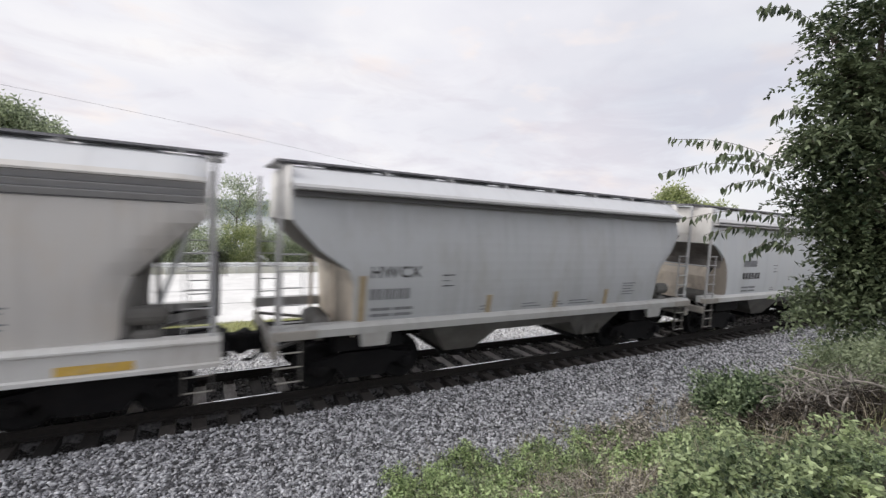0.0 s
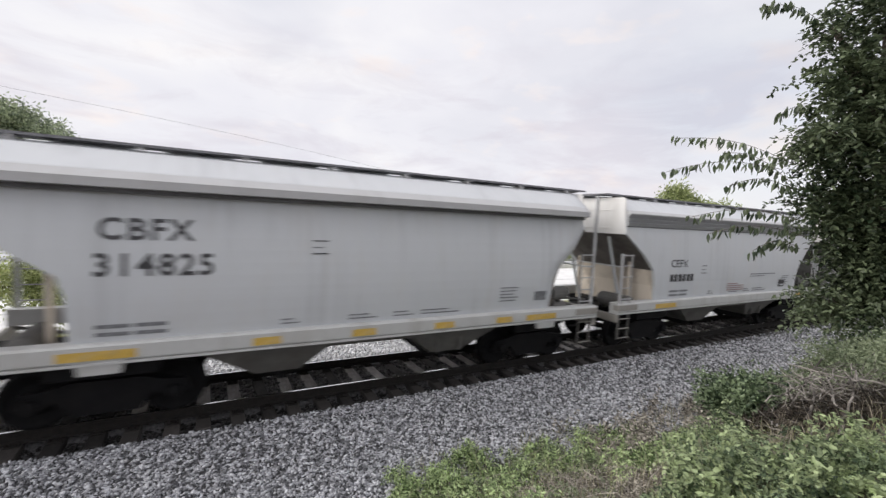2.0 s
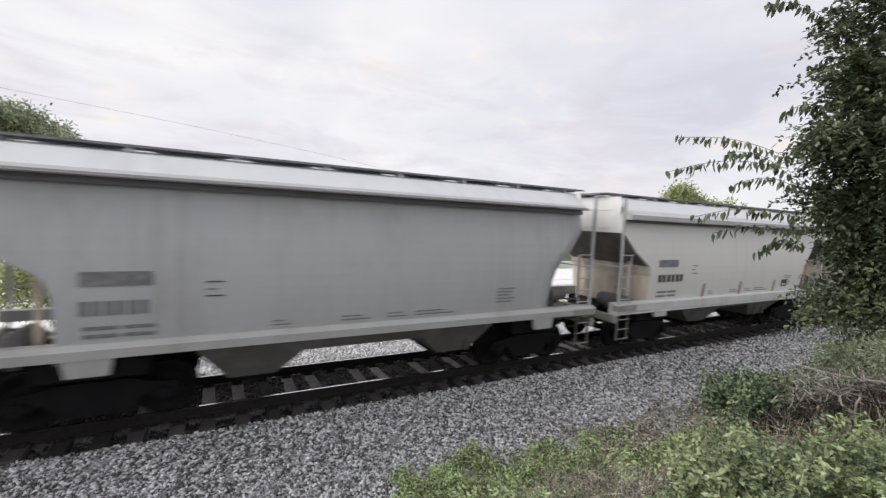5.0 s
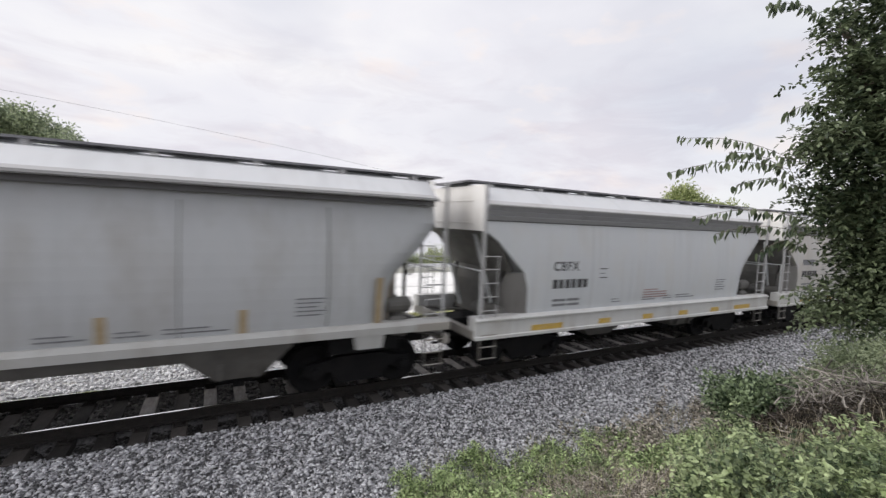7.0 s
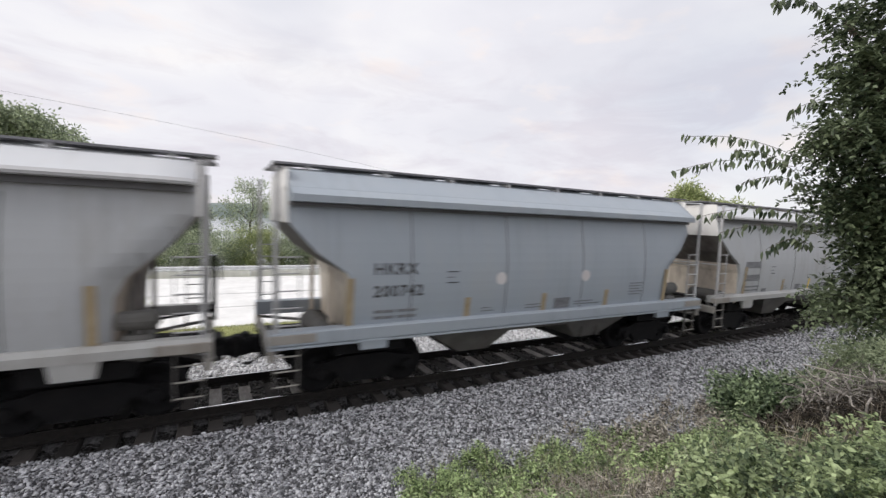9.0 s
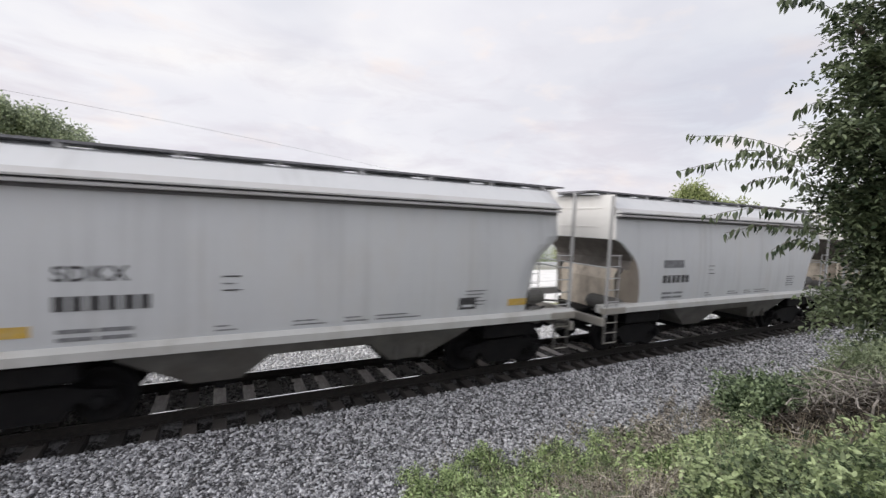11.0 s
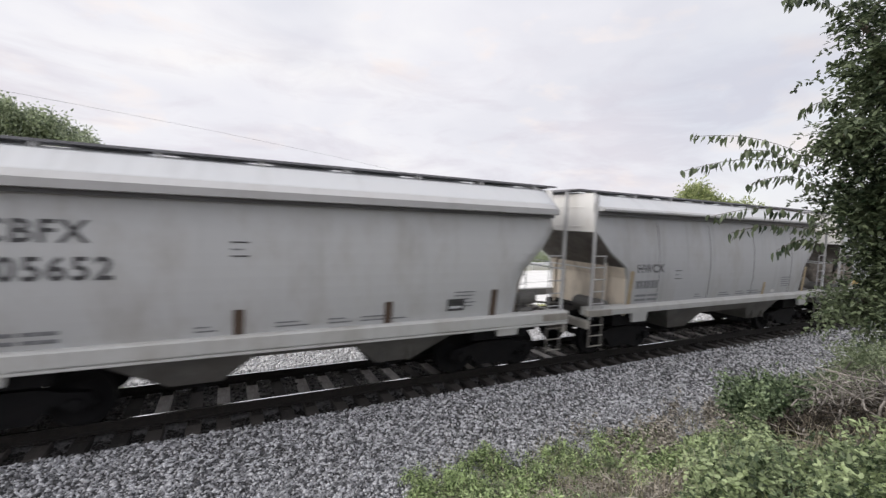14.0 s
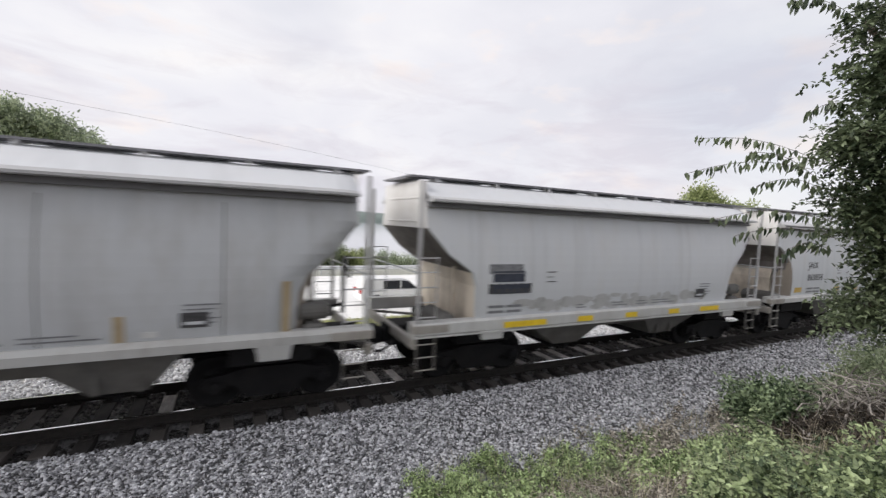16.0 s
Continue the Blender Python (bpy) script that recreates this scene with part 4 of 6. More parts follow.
def side_frame(bm):
    arch = [(-1.12, 0.42), (-1.05, 0.62), (-0.72, 0.66), (-0.45, 0.74), (0.45, 0.74), (0.72, 0.66), (1.05, 0.62), (1.12, 0.42), (1.02, 0.38),
            (0.78, 0.38), (0.62, 0.48), (0.42, 0.22), (-0.42, 0.22), (-0.62, 0.48), (-0.78, 0.38), (-1.02, 0.38)]
    prism(bm, arch, "y", -0.07, 0.07)
    for x in (-0.889, 0.889):
        sub = bmesh.new()
        lathe(sub, [(0.03, -0.17), (0.10, -0.16), (0.12, -0.10), (0.12, 0.0)], 12)
        join_into(bm, sub, Matrix.Translation((x, 0, 0.457)))


def spring_nest(bm):
    for x in (-0.16, 0.0, 0.16):
        for k in range(5):
            sub = bmesh.new()
            lathe(sub, [(0.05, -0.012), (0.07, 0.0), (0.05, 0.012)], 10, "z")
            join_into(bm, sub, Matrix.Translation((x, 0, 0.27 + k * 0.045)))


def wheelset(bm):
    for s in (-1, 1):
        prof = [(0.10, 0.66), (0.16, 0.67), (0.30, 0.72), (0.38, 0.69), (0.485, 0.675), (0.485, 0.705), (0.457, 0.72), (0.452, 0.81), (0.40, 0.815), (0.36, 0.79), (0.24, 0.77), (0.16, 0.82), (0.10, 0.83)]
        sub = bmesh.new()
        lathe(sub, [(r, s * h) for r, h in prof], 28)
        join_into(bm, sub)
        for k in range(3):
            a = radians(120 * k + 20)
            quad_box(bm, math.cos(a) * 0.27 - 0.03, math.cos(a) * 0.27 + 0.03, min(s * 0.80, s * 0.77), max(s * 0.80, s * 0.77), math.sin(a) * 0.27 - 0.03, math.sin(a) * 0.27 + 0.03)
    rod(bm, (0, -0.98, 0), (0, 0.98, 0), 0.085, 12)


def brake_tank(bm):
    sub = bmesh.new()
    lathe(sub, [(0.05, -0.55), (0.18, -0.52), (0.21, -0.44), (0.21, 0.44), (0.18, 0.52), (0.05, 0.55)], 16)
    join_into(bm, sub, Matrix.Translation((5.15, 0.75, 1.34)))
    for y in (0.4, 1.1):
        quad_box(bm, 5.08, 5.22, y - 0.03, y + 0.03, 1.06, 1.2)


def brake_valve(bm):
    soft_box(bm, 4.72, 5.12, -1.35, -0.85, 1.10, 1.52, 0.05)


def brake_cylinder(bm):
    sub = bmesh.new()
    lathe(sub, [(0.04, -0.3), (0.15, -0.28), (0.16, 0.2), (0.06, 0.28)], 14, "x")
    join_into(bm, sub, Matrix.Translation((4.95, -1.2, 1.74)))
    quad_box(bm, 4.9, 5.0, -1.25, -1.15, 1.5, 1.62)


def brake_rod(bm):
    rod(bm, (4.8, -1.2, 1.3), (5.9, -0.5, 1.3), 0.025, 6)


def brake_pipe(bm):
    rod(bm, (4.8, 0.9, 1.25), (5.9, 0.9, 1.4), 0.03, 6)


def brake_wheel(bm):
    n = 20
    for i in range(n):
        a, b = 2 * math.pi * i / n, 2 * math.pi * (i + 1) / n
        rod(bm, (6.08, 0.9 + 0.26 * math.cos(a), 2.3 + 0.26 * math.sin(a)), (6.08, 0.9 + 0.26 * math.cos(b), 2.3 + 0.26 * math.sin(b)), 0.018, 5)
    for k in range(5):
        a = 2 * math.pi * k / 5
        rod(bm, (6.05, 0.9, 2.3), (6.08, 0.9 + 0.26 * math.cos(a), 2.3 + 0.26 * math.sin(a)), 0.014, 5)
    rod(bm, (5.95, 0.9, 1.2), (5.95, 0.9, 2.55), 0.05, 6)


def pad(w, h, t=0.006):
    """A flat panel w by h that stands t proud, its corner at the origin, facing -y."""
    key = "pad_%g_%g" % (w, h)
    return mesh_of(key, lambda bm: quad_box(bm, 0, w, -t, 0, 0, h))


def seam(bm):
    quad_box(bm, -0.010, 0.010, -SIDE - 0.004, -SIDE + 0.01, 1.40, 3.62)
    round_side(bm)


# Two axles of every truck turn; their prototypes take the keys.
WHEELS = []


def truck(car, x):
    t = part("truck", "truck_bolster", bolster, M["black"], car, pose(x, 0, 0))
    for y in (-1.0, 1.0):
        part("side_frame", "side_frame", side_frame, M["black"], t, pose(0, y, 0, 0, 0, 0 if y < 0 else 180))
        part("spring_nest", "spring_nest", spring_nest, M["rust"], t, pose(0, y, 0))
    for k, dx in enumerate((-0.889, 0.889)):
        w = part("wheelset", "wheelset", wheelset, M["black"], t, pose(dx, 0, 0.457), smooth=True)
        WHEELS.append((k, w))
    return t


def bars(car, x, z, w, h, mat, y, lift=0.003):
    place("lettering_bar", pad(w, h), mat, car, on_side(x, z, h, lift))


def hopper_car(colour, style="plain", eave="plain", mark="", number="", label="", big=False, x_mark=-4.32, patches=(), reflectors=(), seams=False,
               sill="slim", ends="tan", discs=(), box_at=1.57, strip="amber", tint="", smears=False):
    car = tagged(new("hopper_car"), label or "grey covered hopper car of a moving freight train", "freight car", "hopper cars of the train")
    deep = sill == "deep"
    box_at = 2.1 if style == "round" else box_at
    eave = "slim" if colour == "grey" and eave == "plain" else eave
    shape = "flat" if deep else "ribs" if eave == "ribs" else style
    MAKE[0] = shape
    back, front = END[shape] - 0.015, FORE[shape] - 0.02
    full = pose((front - back) / 2, 0, 0) @ Matrix.Diagonal(((back + front) / 11.26, 1, 1, 1))    # chords run the length of the body
    sill_span = pose(-0.06, 0, 0) @ Matrix.Diagonal((6.0 / 6.06, 1, 1, 1))
    part("body", "body_" + shape, body_mesh(shape, 1.40), M[tint or colour], car)
    part("roof", "roof_sheet", roof_sheet, M["roof" if colour != "blue" else "blue"], car, pose((FORE[shape] - END[shape]) / 2, 0, 0) @ Matrix.Diagonal(((FORE[shape] + END[shape]) / 11.28, 1, 1, 1)))
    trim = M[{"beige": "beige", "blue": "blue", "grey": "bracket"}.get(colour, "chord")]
    chord = {"plain": eave_plain, "slim": eave_slim, "ribs": eave_ribs, "double": eave_double}[eave]
    shadow_top, shadow_high = {"plain": (3.694, 0.075), "slim": (3.86, 0.11), "ribs": (3.535, 0.03), "double": (3.745, 0.065)}[eave]
    for turn in (0, 180):
        spin = Matrix.Diagonal((1, 1 if turn == 0 else -1, 1, 1))
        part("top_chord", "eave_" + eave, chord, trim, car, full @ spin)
        # this dark strip paints the shadow that the chord casts on the side
        part("chord_seam", "chord_shadow_" + eave, chord_seam(shadow_high), M["seam"], car, full @ spin @ pose(0, -0.03 if eave != "slim" else 0, shadow_top), "dark strip painted as the shadow under the chord")
        if eave == "double":
            part("lower_chord", "eave_lower", eave_lower, trim, car, full @ spin)
        for z in (3.575, 3.682, 3.79) if eave == "ribs" else ():
            part("rib", "eave_rib", eave_rib, M["ribdark"], car, full @ spin @ pose(0, 0, z))
    rail = "deep" if deep else "slim" if colour == "grey" or style == "round" else "lip"
    rail_paint = M["blue" if colour == "blue" else "sillgrey" if colour == "grey" else "white" if deep or colour == "cream" else "silllight"]
    for turn in (0, 180):
        part("side_sill", "sill_" + rail, {"deep": sill_deep, "slim": sill_slim, "lip": sill_lip}[rail], rail_paint, car, sill_span @ pose(0, 0, 0, 0, 0, turn))
        if not deep:
            part("sill_end", "sill_end", sill_end, M["dusty"], car, sill_span @ pose(0, 0, 0, 0, 0, turn), "grimy step panel")
            part("sill_end", "sill_end_other", sill_end_other, M["dusty"], car, sill_span @ pose(0, 0, 0, 0, 0, turn), "grimy step panel")
    for y in (-0.66, 0.66):
        rb = part("running_board", "running_board", running_board, M["board"], car, pose(0, y, 4.392))
        for i in range(8):
            part("bracket", "board_bracket", board_bracket, M["bracket"], rb, pose(-5.35 + i * 1.528, 0, -0.03, 0, 0, 0 if y < 0 else 180))
    for s in (-1, 1):
        part("cross_board", "cross_board", cross_board, M["board"], car, pose(5.76 * s, 0, 4.392))
    part("hatch_trough", "hatch_trough", hatch_trough, M[colour], car)
    for i in range(7):
        part("hatch_cover", "hatch_cover", hatch_cover, M["pale"], car, pose(-4.5 + i * 1.5, 0, 0))
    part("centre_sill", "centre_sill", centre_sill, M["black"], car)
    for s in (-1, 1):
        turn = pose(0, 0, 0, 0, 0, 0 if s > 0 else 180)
        # leading end sheets of grey, blue and round cars: shade painted as darker colour
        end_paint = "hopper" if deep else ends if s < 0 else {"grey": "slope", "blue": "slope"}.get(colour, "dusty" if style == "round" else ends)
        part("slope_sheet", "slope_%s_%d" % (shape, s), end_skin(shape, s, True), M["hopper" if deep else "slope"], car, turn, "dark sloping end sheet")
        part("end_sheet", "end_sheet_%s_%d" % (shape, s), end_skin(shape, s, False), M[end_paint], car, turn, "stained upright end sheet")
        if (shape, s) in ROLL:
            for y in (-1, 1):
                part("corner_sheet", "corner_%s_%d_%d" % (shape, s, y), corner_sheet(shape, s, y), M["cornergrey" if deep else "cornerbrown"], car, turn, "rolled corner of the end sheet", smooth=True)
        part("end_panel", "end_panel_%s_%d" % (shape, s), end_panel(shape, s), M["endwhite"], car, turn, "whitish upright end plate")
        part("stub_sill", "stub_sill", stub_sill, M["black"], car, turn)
        set_in = turn @ pose(-0.12 if s > 0 else 0, 0, 0)
        part("end_sill", "end_sill", end_sill, M["dusty"], car, set_in)
        for y in (-1, 1):
            part("end_post", "end_post", end_post, M[end_paint], car, turn @ pose(0, y * 0.95, 0))
        part("end_brace", "end_brace", end_brace, M["step"], car, turn)
        part("end_brace", "end_brace_far", lambda bm: rod(bm, (4.66, 0.40, 1.10), (5.98, 1.46, 1.08), 0.035, 6), M["step"], car, turn)
        if deep or shape == "ribs":
            for y in (0, 1.56):
                part("end_strut", "end_strut", end_strut, M["pale"], car, turn @ pose(-0.16 if s > 0 else 0, y, 0))
        part("grab_rail", "grab_rail", grab_rail, M["pale"], car, set_in)
        part("coupler", "coupler", coupler, M["black"], car, turn)
        part("air_hose", "air_hose", air_hose, M["rubber"], car, turn)
        part("cut_lever", "cut_lever", cut_lever, M["black"], car, turn)
        for y in (-1, 1):
            face = 0 if y < 0 else 180
            lx = 5.62 if s > 0 else 5.70 if deep else 5.78
            out = s if y < 0 else -s
            ly = 1.55 if s < 0 else 1.46
            rails = part("side_ladder", "side_ladder_%d_%s" % (out, shape), side_ladder(out, 2.78 if shape == "ribs" else 4.24), M["bracket"], car, pose(s * lx, y * ly, 0, 0, 0, face))
            foot = part("stirrup", "stirrup", stirrup, M["step"], car, pose(s * lx, y * ly, 0, 0, 0, face), "grimy step under the sill")
            for z in (0.50, 0.76, 1.02, 1.56, 1.86, 2.16, 2.46, 2.74):
                part("rung", "ladder_rung", ladder_rung, M["bracket" if z > 1.2 else "dusty"], rails if z > 1.2 else foot, pose(0, 0, z))
            if shape == "plain":
                part("bolster_plate", "bolster_plate", bolster_plate, rail_paint, car, pose(s * 4.22, 0, 0, 0, 0, face))
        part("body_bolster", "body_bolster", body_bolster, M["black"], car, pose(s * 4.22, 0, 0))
        truck(car, s * 4.22)
        at = 2.0 if colour == "grey" else 1.66
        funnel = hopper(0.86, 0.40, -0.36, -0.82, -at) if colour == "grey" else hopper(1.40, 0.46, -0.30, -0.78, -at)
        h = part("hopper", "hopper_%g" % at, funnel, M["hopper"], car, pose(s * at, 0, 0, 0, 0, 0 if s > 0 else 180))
        part("outlet_gate", "outlet_gate", outlet_gate, M["black"], h)
    part("brake_reservoir", "brake_tank", brake_tank, M["hopper"], car, pose(0, 0, 0, 0, 0, 180))
    part("brake_valve", "brake_valve", brake_valve, M["hopper"], car)
    part("brake_cylinder", "brake_cylinder", brake_cylinder, M["hopper"], car)
    part("brake_rod", "brake_rod", brake_rod, M["black"], car)
    part("brake_pipe", "brake_pipe", brake_pipe, M["black"], car)
    part("brake_wheel", "brake_wheel", brake_wheel, M["black"], car)
    if seams:
        for x in (-3.45, -1.15, 1.15, 3.45):
            for turn in (0, 180):
                part("weld_seam", "seam_" + shape, seam, M["step"], car, pose(x, 0, 0, 0, 0, turn))
    # lettering on the side towards the camera
    y, yd = -SIDE - 0.003, (-1.588 if deep else -1.604)
    size = 0.40 if big else 0.25
    zt = 2.95 if big else 2.29 if colour == "grey" else 2.39
    if mark:
        place("lettering", lettering(mark, size * (1.13 if big else 1.24)), M["ink"], car, on_side(x_mark + (0.05 if big else 0), zt, size))
    else:
        bars(car, x_mark, zt, 0.88, size * 0.85, M["faded"], y)
    zn = zt - (0.53 if big else 0.43)
    if number:
        place("lettering", lettering(number, size * (1.16 if big else 1.24)), M["ink"], car, on_side(x_mark, zn, size))
    else:
        step = 0.145 if colour == "grey" else 0.20
        for k in range(6):
            bars(car, x_mark + k * step, zn, step * (0.74 - 0.08 * (k % 2)), size * 0.86, M["faded" if colour == "grey" else "ink"], y)
    for r in range(2):
        for k, w in enumerate((0.42, 0.40)):
            bars(car, x_mark + 0.03 + k * 0.48, 1.64 - r * 0.12, w, 0.06, M["faded"], y)
    for z, w in ((0.0, 0.27), (0.11, 0.18), (0.225, 0.27)):
        bars(car, x_mark + box_at, zt - 0.21 + z, w, 0.022, M["ink" if w > 0.25 else "faded"], y)
    for r in range(5):
        bars(car, 2.9, 1.98 - r * 0.075, 0.50 - 0.06 * (r % 3), 0.024, M["faded"], y)
    for x, w in ((-1.75, 0.3), (-0.55, 0.55), (0.35, 0.42), (0.95, 0.9)):
        bars(car, x, 1.52, w, 0.024, M["faded"], y)
        bars(car, x, 1.59, w * 0.7, 0.024, M["faded"], y)
    for x, z, w, h, mat in patches:
        bars(car, x, z, w, h, M["amber" if mat == "yellow" and style == "round" else mat], y)
        if mat == "ink":
            bars(car, x + 0.06, z + 0.05, w - 0.12, 0.05, M["light"], y, 0.008)
    if smears:
        # a row of rubbed grime smears low on the side
        rng = random.Random(77)
        for i in range(34):
            w, h = rng.uniform(0.22, 0.62), rng.uniform(0.10, 0.36)
            x, z = -3.3 + i * 0.19 + rng.uniform(-0.15, 0.15), rng.uniform(1.44, 1.86 - h)
            oval = [(0.5 * w * math.cos(a * math.pi / 9) * (1 + 0.18 * math.sin(3 * a + i)), 0.5 * h * (1 + math.sin(a * math.pi / 9))) for a in range(18)]
            part("grime_smear", "smear_%d" % i, lambda bm, oval=oval: prism(bm, oval, "y", -0.0015, 0.0), M["smudge"], car, on_side(x, z, h, 0.002 + 0.0003 * (i % 9)), "rubbed smear of grime")
    for x, z, r in discs:
        part("round_sign", "disc_%g" % r, lambda bm, r=r: prism(bm, [(r * math.cos(a * math.pi / 10), r + r * math.sin(a * math.pi / 10)) for a in range(20)], "y", -0.006, 0.0), M["sign"], car, on_side(x, z, 2 * r), "round whitish sign")
    for x, w in reflectors:
        place("reflector", pad(w, 0.13), M[strip], car, pose(x, yd, 1.02 if deep else 1.225), "yellow reflective strip")
    return car


def tan_tabs(*xs):
    return [(min(x, 4.34), 1.42, 0.14, 0.92 if abs(x) > 4 else 0.44, "ochre") for x in xs]


def red_rows(x):
    """Rows of small reddish print."""
    return [(x, 1.58 + 0.07 * r, 1.0 if r < 3 else 0.6, 0.032, "redink") for r in range(4)]


SIX = [(-4.5, 0.95), (-2.3, 0.42), (-0.6, 0.42), (1.0, 0.42), (2.6, 0.42), (3.9, 0.9)]
BOX = (2.75, 1.60, 0.40, 0.25, "ink")
PLAIN = "weathered grey covered hopper car with faded lettering"
ROUND = "pale grey covered hopper car with rounded end openings"
CARS = {
    -3: dict(colour="grey", label=PLAIN),
    -2: dict(colour="grey", label=PLAIN),
    -1: dict(colour="pale", style="round", eave="double", x_mark=-3.75, label=ROUND),
    0: dict(colour="grey", mark="HWCX", patches=tan_tabs(-4.55, -1.6, 0.4, 2.2), label=PLAIN),
    1: dict(colour="beige", sill="deep", eave="ribs", mark="SHPX", x_mark=-3.87, patches=[BOX] + red_rows(-0.56), reflectors=SIX,
            label="dusty beige covered hopper car with three ribs and deep white sill"),
    2: dict(colour="light", eave="ribs", mark="CEFX", x_mark=-3.77, patches=[BOX, (0.71, 2.09, 1.67, 0.03, "faded"), (0.71, 2.02, 0.95, 0.024, "faded")] + red_rows(-0.68), reflectors=SIX[::5],
            label="grey covered hopper car with three horizontal ribs under the roof"),
    3: dict(colour="light", mark="CBFX", number="314825", big=True, box_at=3.08, reflectors=[(-4.7, 0.92), (-2.2, 0.44), (-0.52, 0.46), (1.2, 0.46), (2.75, 0.42), (3.6, 0.9)], patches=[(3.9, 1.66, 0.36, 0.22, "faded")],
            label="grey covered hopper car with large dark lettering and yellow reflectors"),
    4: dict(colour="grey", seams=True, mark="HWCX", patches=tan_tabs(-4.55, -1.6, 0.4, 2.2), label=PLAIN),
    5: dict(colour="grey", seams=True, mark="HWCX", patches=tan_tabs(-4.55, -1.6, 0.4, 2.2), label=PLAIN),
    6: dict(colour="cream", patches=tan_tabs(-2.1, -0.02, 2.18, 4.42) + [BOX], label="dusty beige covered hopper car with stained side sheets"),
    7: dict(colour="grey", label=PLAIN),
    8: dict(colour="beige", sill="deep", eave="ribs", reflectors=SIX, label="dusty beige covered hopper car with three ribs and deep white sill"),
    9: dict(colour="pale", sill="deep", eave="ribs", mark="CBFX", x_mark=-3.85, patches=red_rows(-0.5), reflectors=SIX,
            label="pale grey covered hopper car with three ribs and deep white sill"),
    10: dict(colour="grey", seams=True, mark="HWCX", x_mark=-4.22, patches=tan_tabs(-4.55, -1.9, 0.11, 1.99, 4.44), label=PLAIN),
    11: dict(colour="grey", seams=True, patches=tan_tabs(-4.4, -1.9, 1.85, 4.45) + [BOX, (0.02, 1.46, 0.09, 0.38, "yellow"), (-3.2, 1.46, 0.3, 0.12, "faded"), (-0.9, 1.46, 0.3, 0.2, "faded")], label=PLAIN),
    12: dict(colour="blue", mark="HKRX", number="200742", x_mark=-4.23, patches=tan_tabs(-4.75, -2.2, -0.1, 1.97, 4.28) + [(0.3, 1.46, 0.5, 0.26, "faded")], discs=[(-1.3, 2.1, 0.14), (1.25, 2.1, 0.14)], seams=True,
             label="blue-grey covered hopper car with dull ochre patches"),
    13: dict(colour="grey", seams=True, patches=tan_tabs(-4.55, -1.6, 1.0, 4.42), label=PLAIN),
    14: dict(colour="light", style="round", eave="double", x_mark=-3.75, label=ROUND),
    15: dict(colour="light", style="round", eave="double", x_mark=-3.75, mark="SDKX", patches=[(-4.55, 1.62, 0.55, 0.16, "yellow"), (4.0, 1.62, 0.5, 0.15, "yellow"), BOX], label=ROUND),
    16: dict(colour="soiled", style="round", eave="double", x_mark=-3.75, mark="CBFX", patches=[(-4.55, 1.6, 0.5, 0.16, "yellow"), (-1.5, 1.5, 0.4, 0.1, "yellow"), (4.4, 1.6, 0.5, 0.16, "yellow"), BOX], label=ROUND),
    17: dict(colour="pale", ends="mottled", style="round", eave="double", x_mark=-3.9, mark="SDKX", patches=[(-4.55, 1.55, 0.5, 0.18, "yellow"), (-1.83, 1.50, 0.41, 0.12, "yellow"), (-0.32, 1.50, 0.42, 0.13, "yellow"), (1.16, 1.50, 0.40, 0.13, "yellow"), (3.88, 1.53, 0.42, 0.19, "yellow"), BOX], label=ROUND),
    18: dict(colour="grey", tint="drab", mark="HWCX", seams=True, patches=tan_tabs(-4.6, 1.8, 4.31) + [(2.35, 1.5, 0.2, 0.09, "white")], label=PLAIN),
    19: dict(colour="soiled", mark="CBFX", number="305652", big=True, box_at=3.08, patches=[(-1.2, 1.42, 0.16, 0.45, "rust"), (1.4, 1.42, 0.16, 0.45, "rust"), (3.8, 1.42, 0.16, 0.6, "rust"), BOX],
             label="grey covered hopper car with large dark lettering"),
    20: dict(colour="pale", style="round", eave="double", mark="JAIX", number="860834", x_mark=-3.7, patches=[(-4.48, 1.55, 0.46, 0.17, "yellow"), (-1.70, 1.53, 0.44, 0.15, "yellow"), (-0.2, 1.53, 0.40, 0.12, "yellow"), (1.2, 1.53, 0.36, 0.12, "yellow"), (3.9, 1.55, 0.5, 0.18, "yellow")], label=ROUND),
    21: dict(colour="light", eave="slim", smears=True, strip="yellow", patches=[(-4.22, 2.21, 0.84, 0.24, "navy"), (-4.22, 1.95, 1.0, 0.21, "navy"), BOX], reflectors=[(-3.95, 1.16), (-1.83, 0.49), (-0.21, 0.43), (1.47, 0.42), (2.82, 0.87)], label="grey covered hopper car with dark lettering panel and yellow strips"),
    22: dict(colour="grey", seams=True, patches=tan_tabs(2.0, 4.4) + [(2.85, 1.62, 0.40, 0.25, "ink"), (2.35, 1.5, 0.2, 0.09, "white")], label=PLAIN),
    23: dict(colour="grey", label=PLAIN),
}
TRAIN = {k: hopper_car(**spec) for k, spec in CARS.items()}


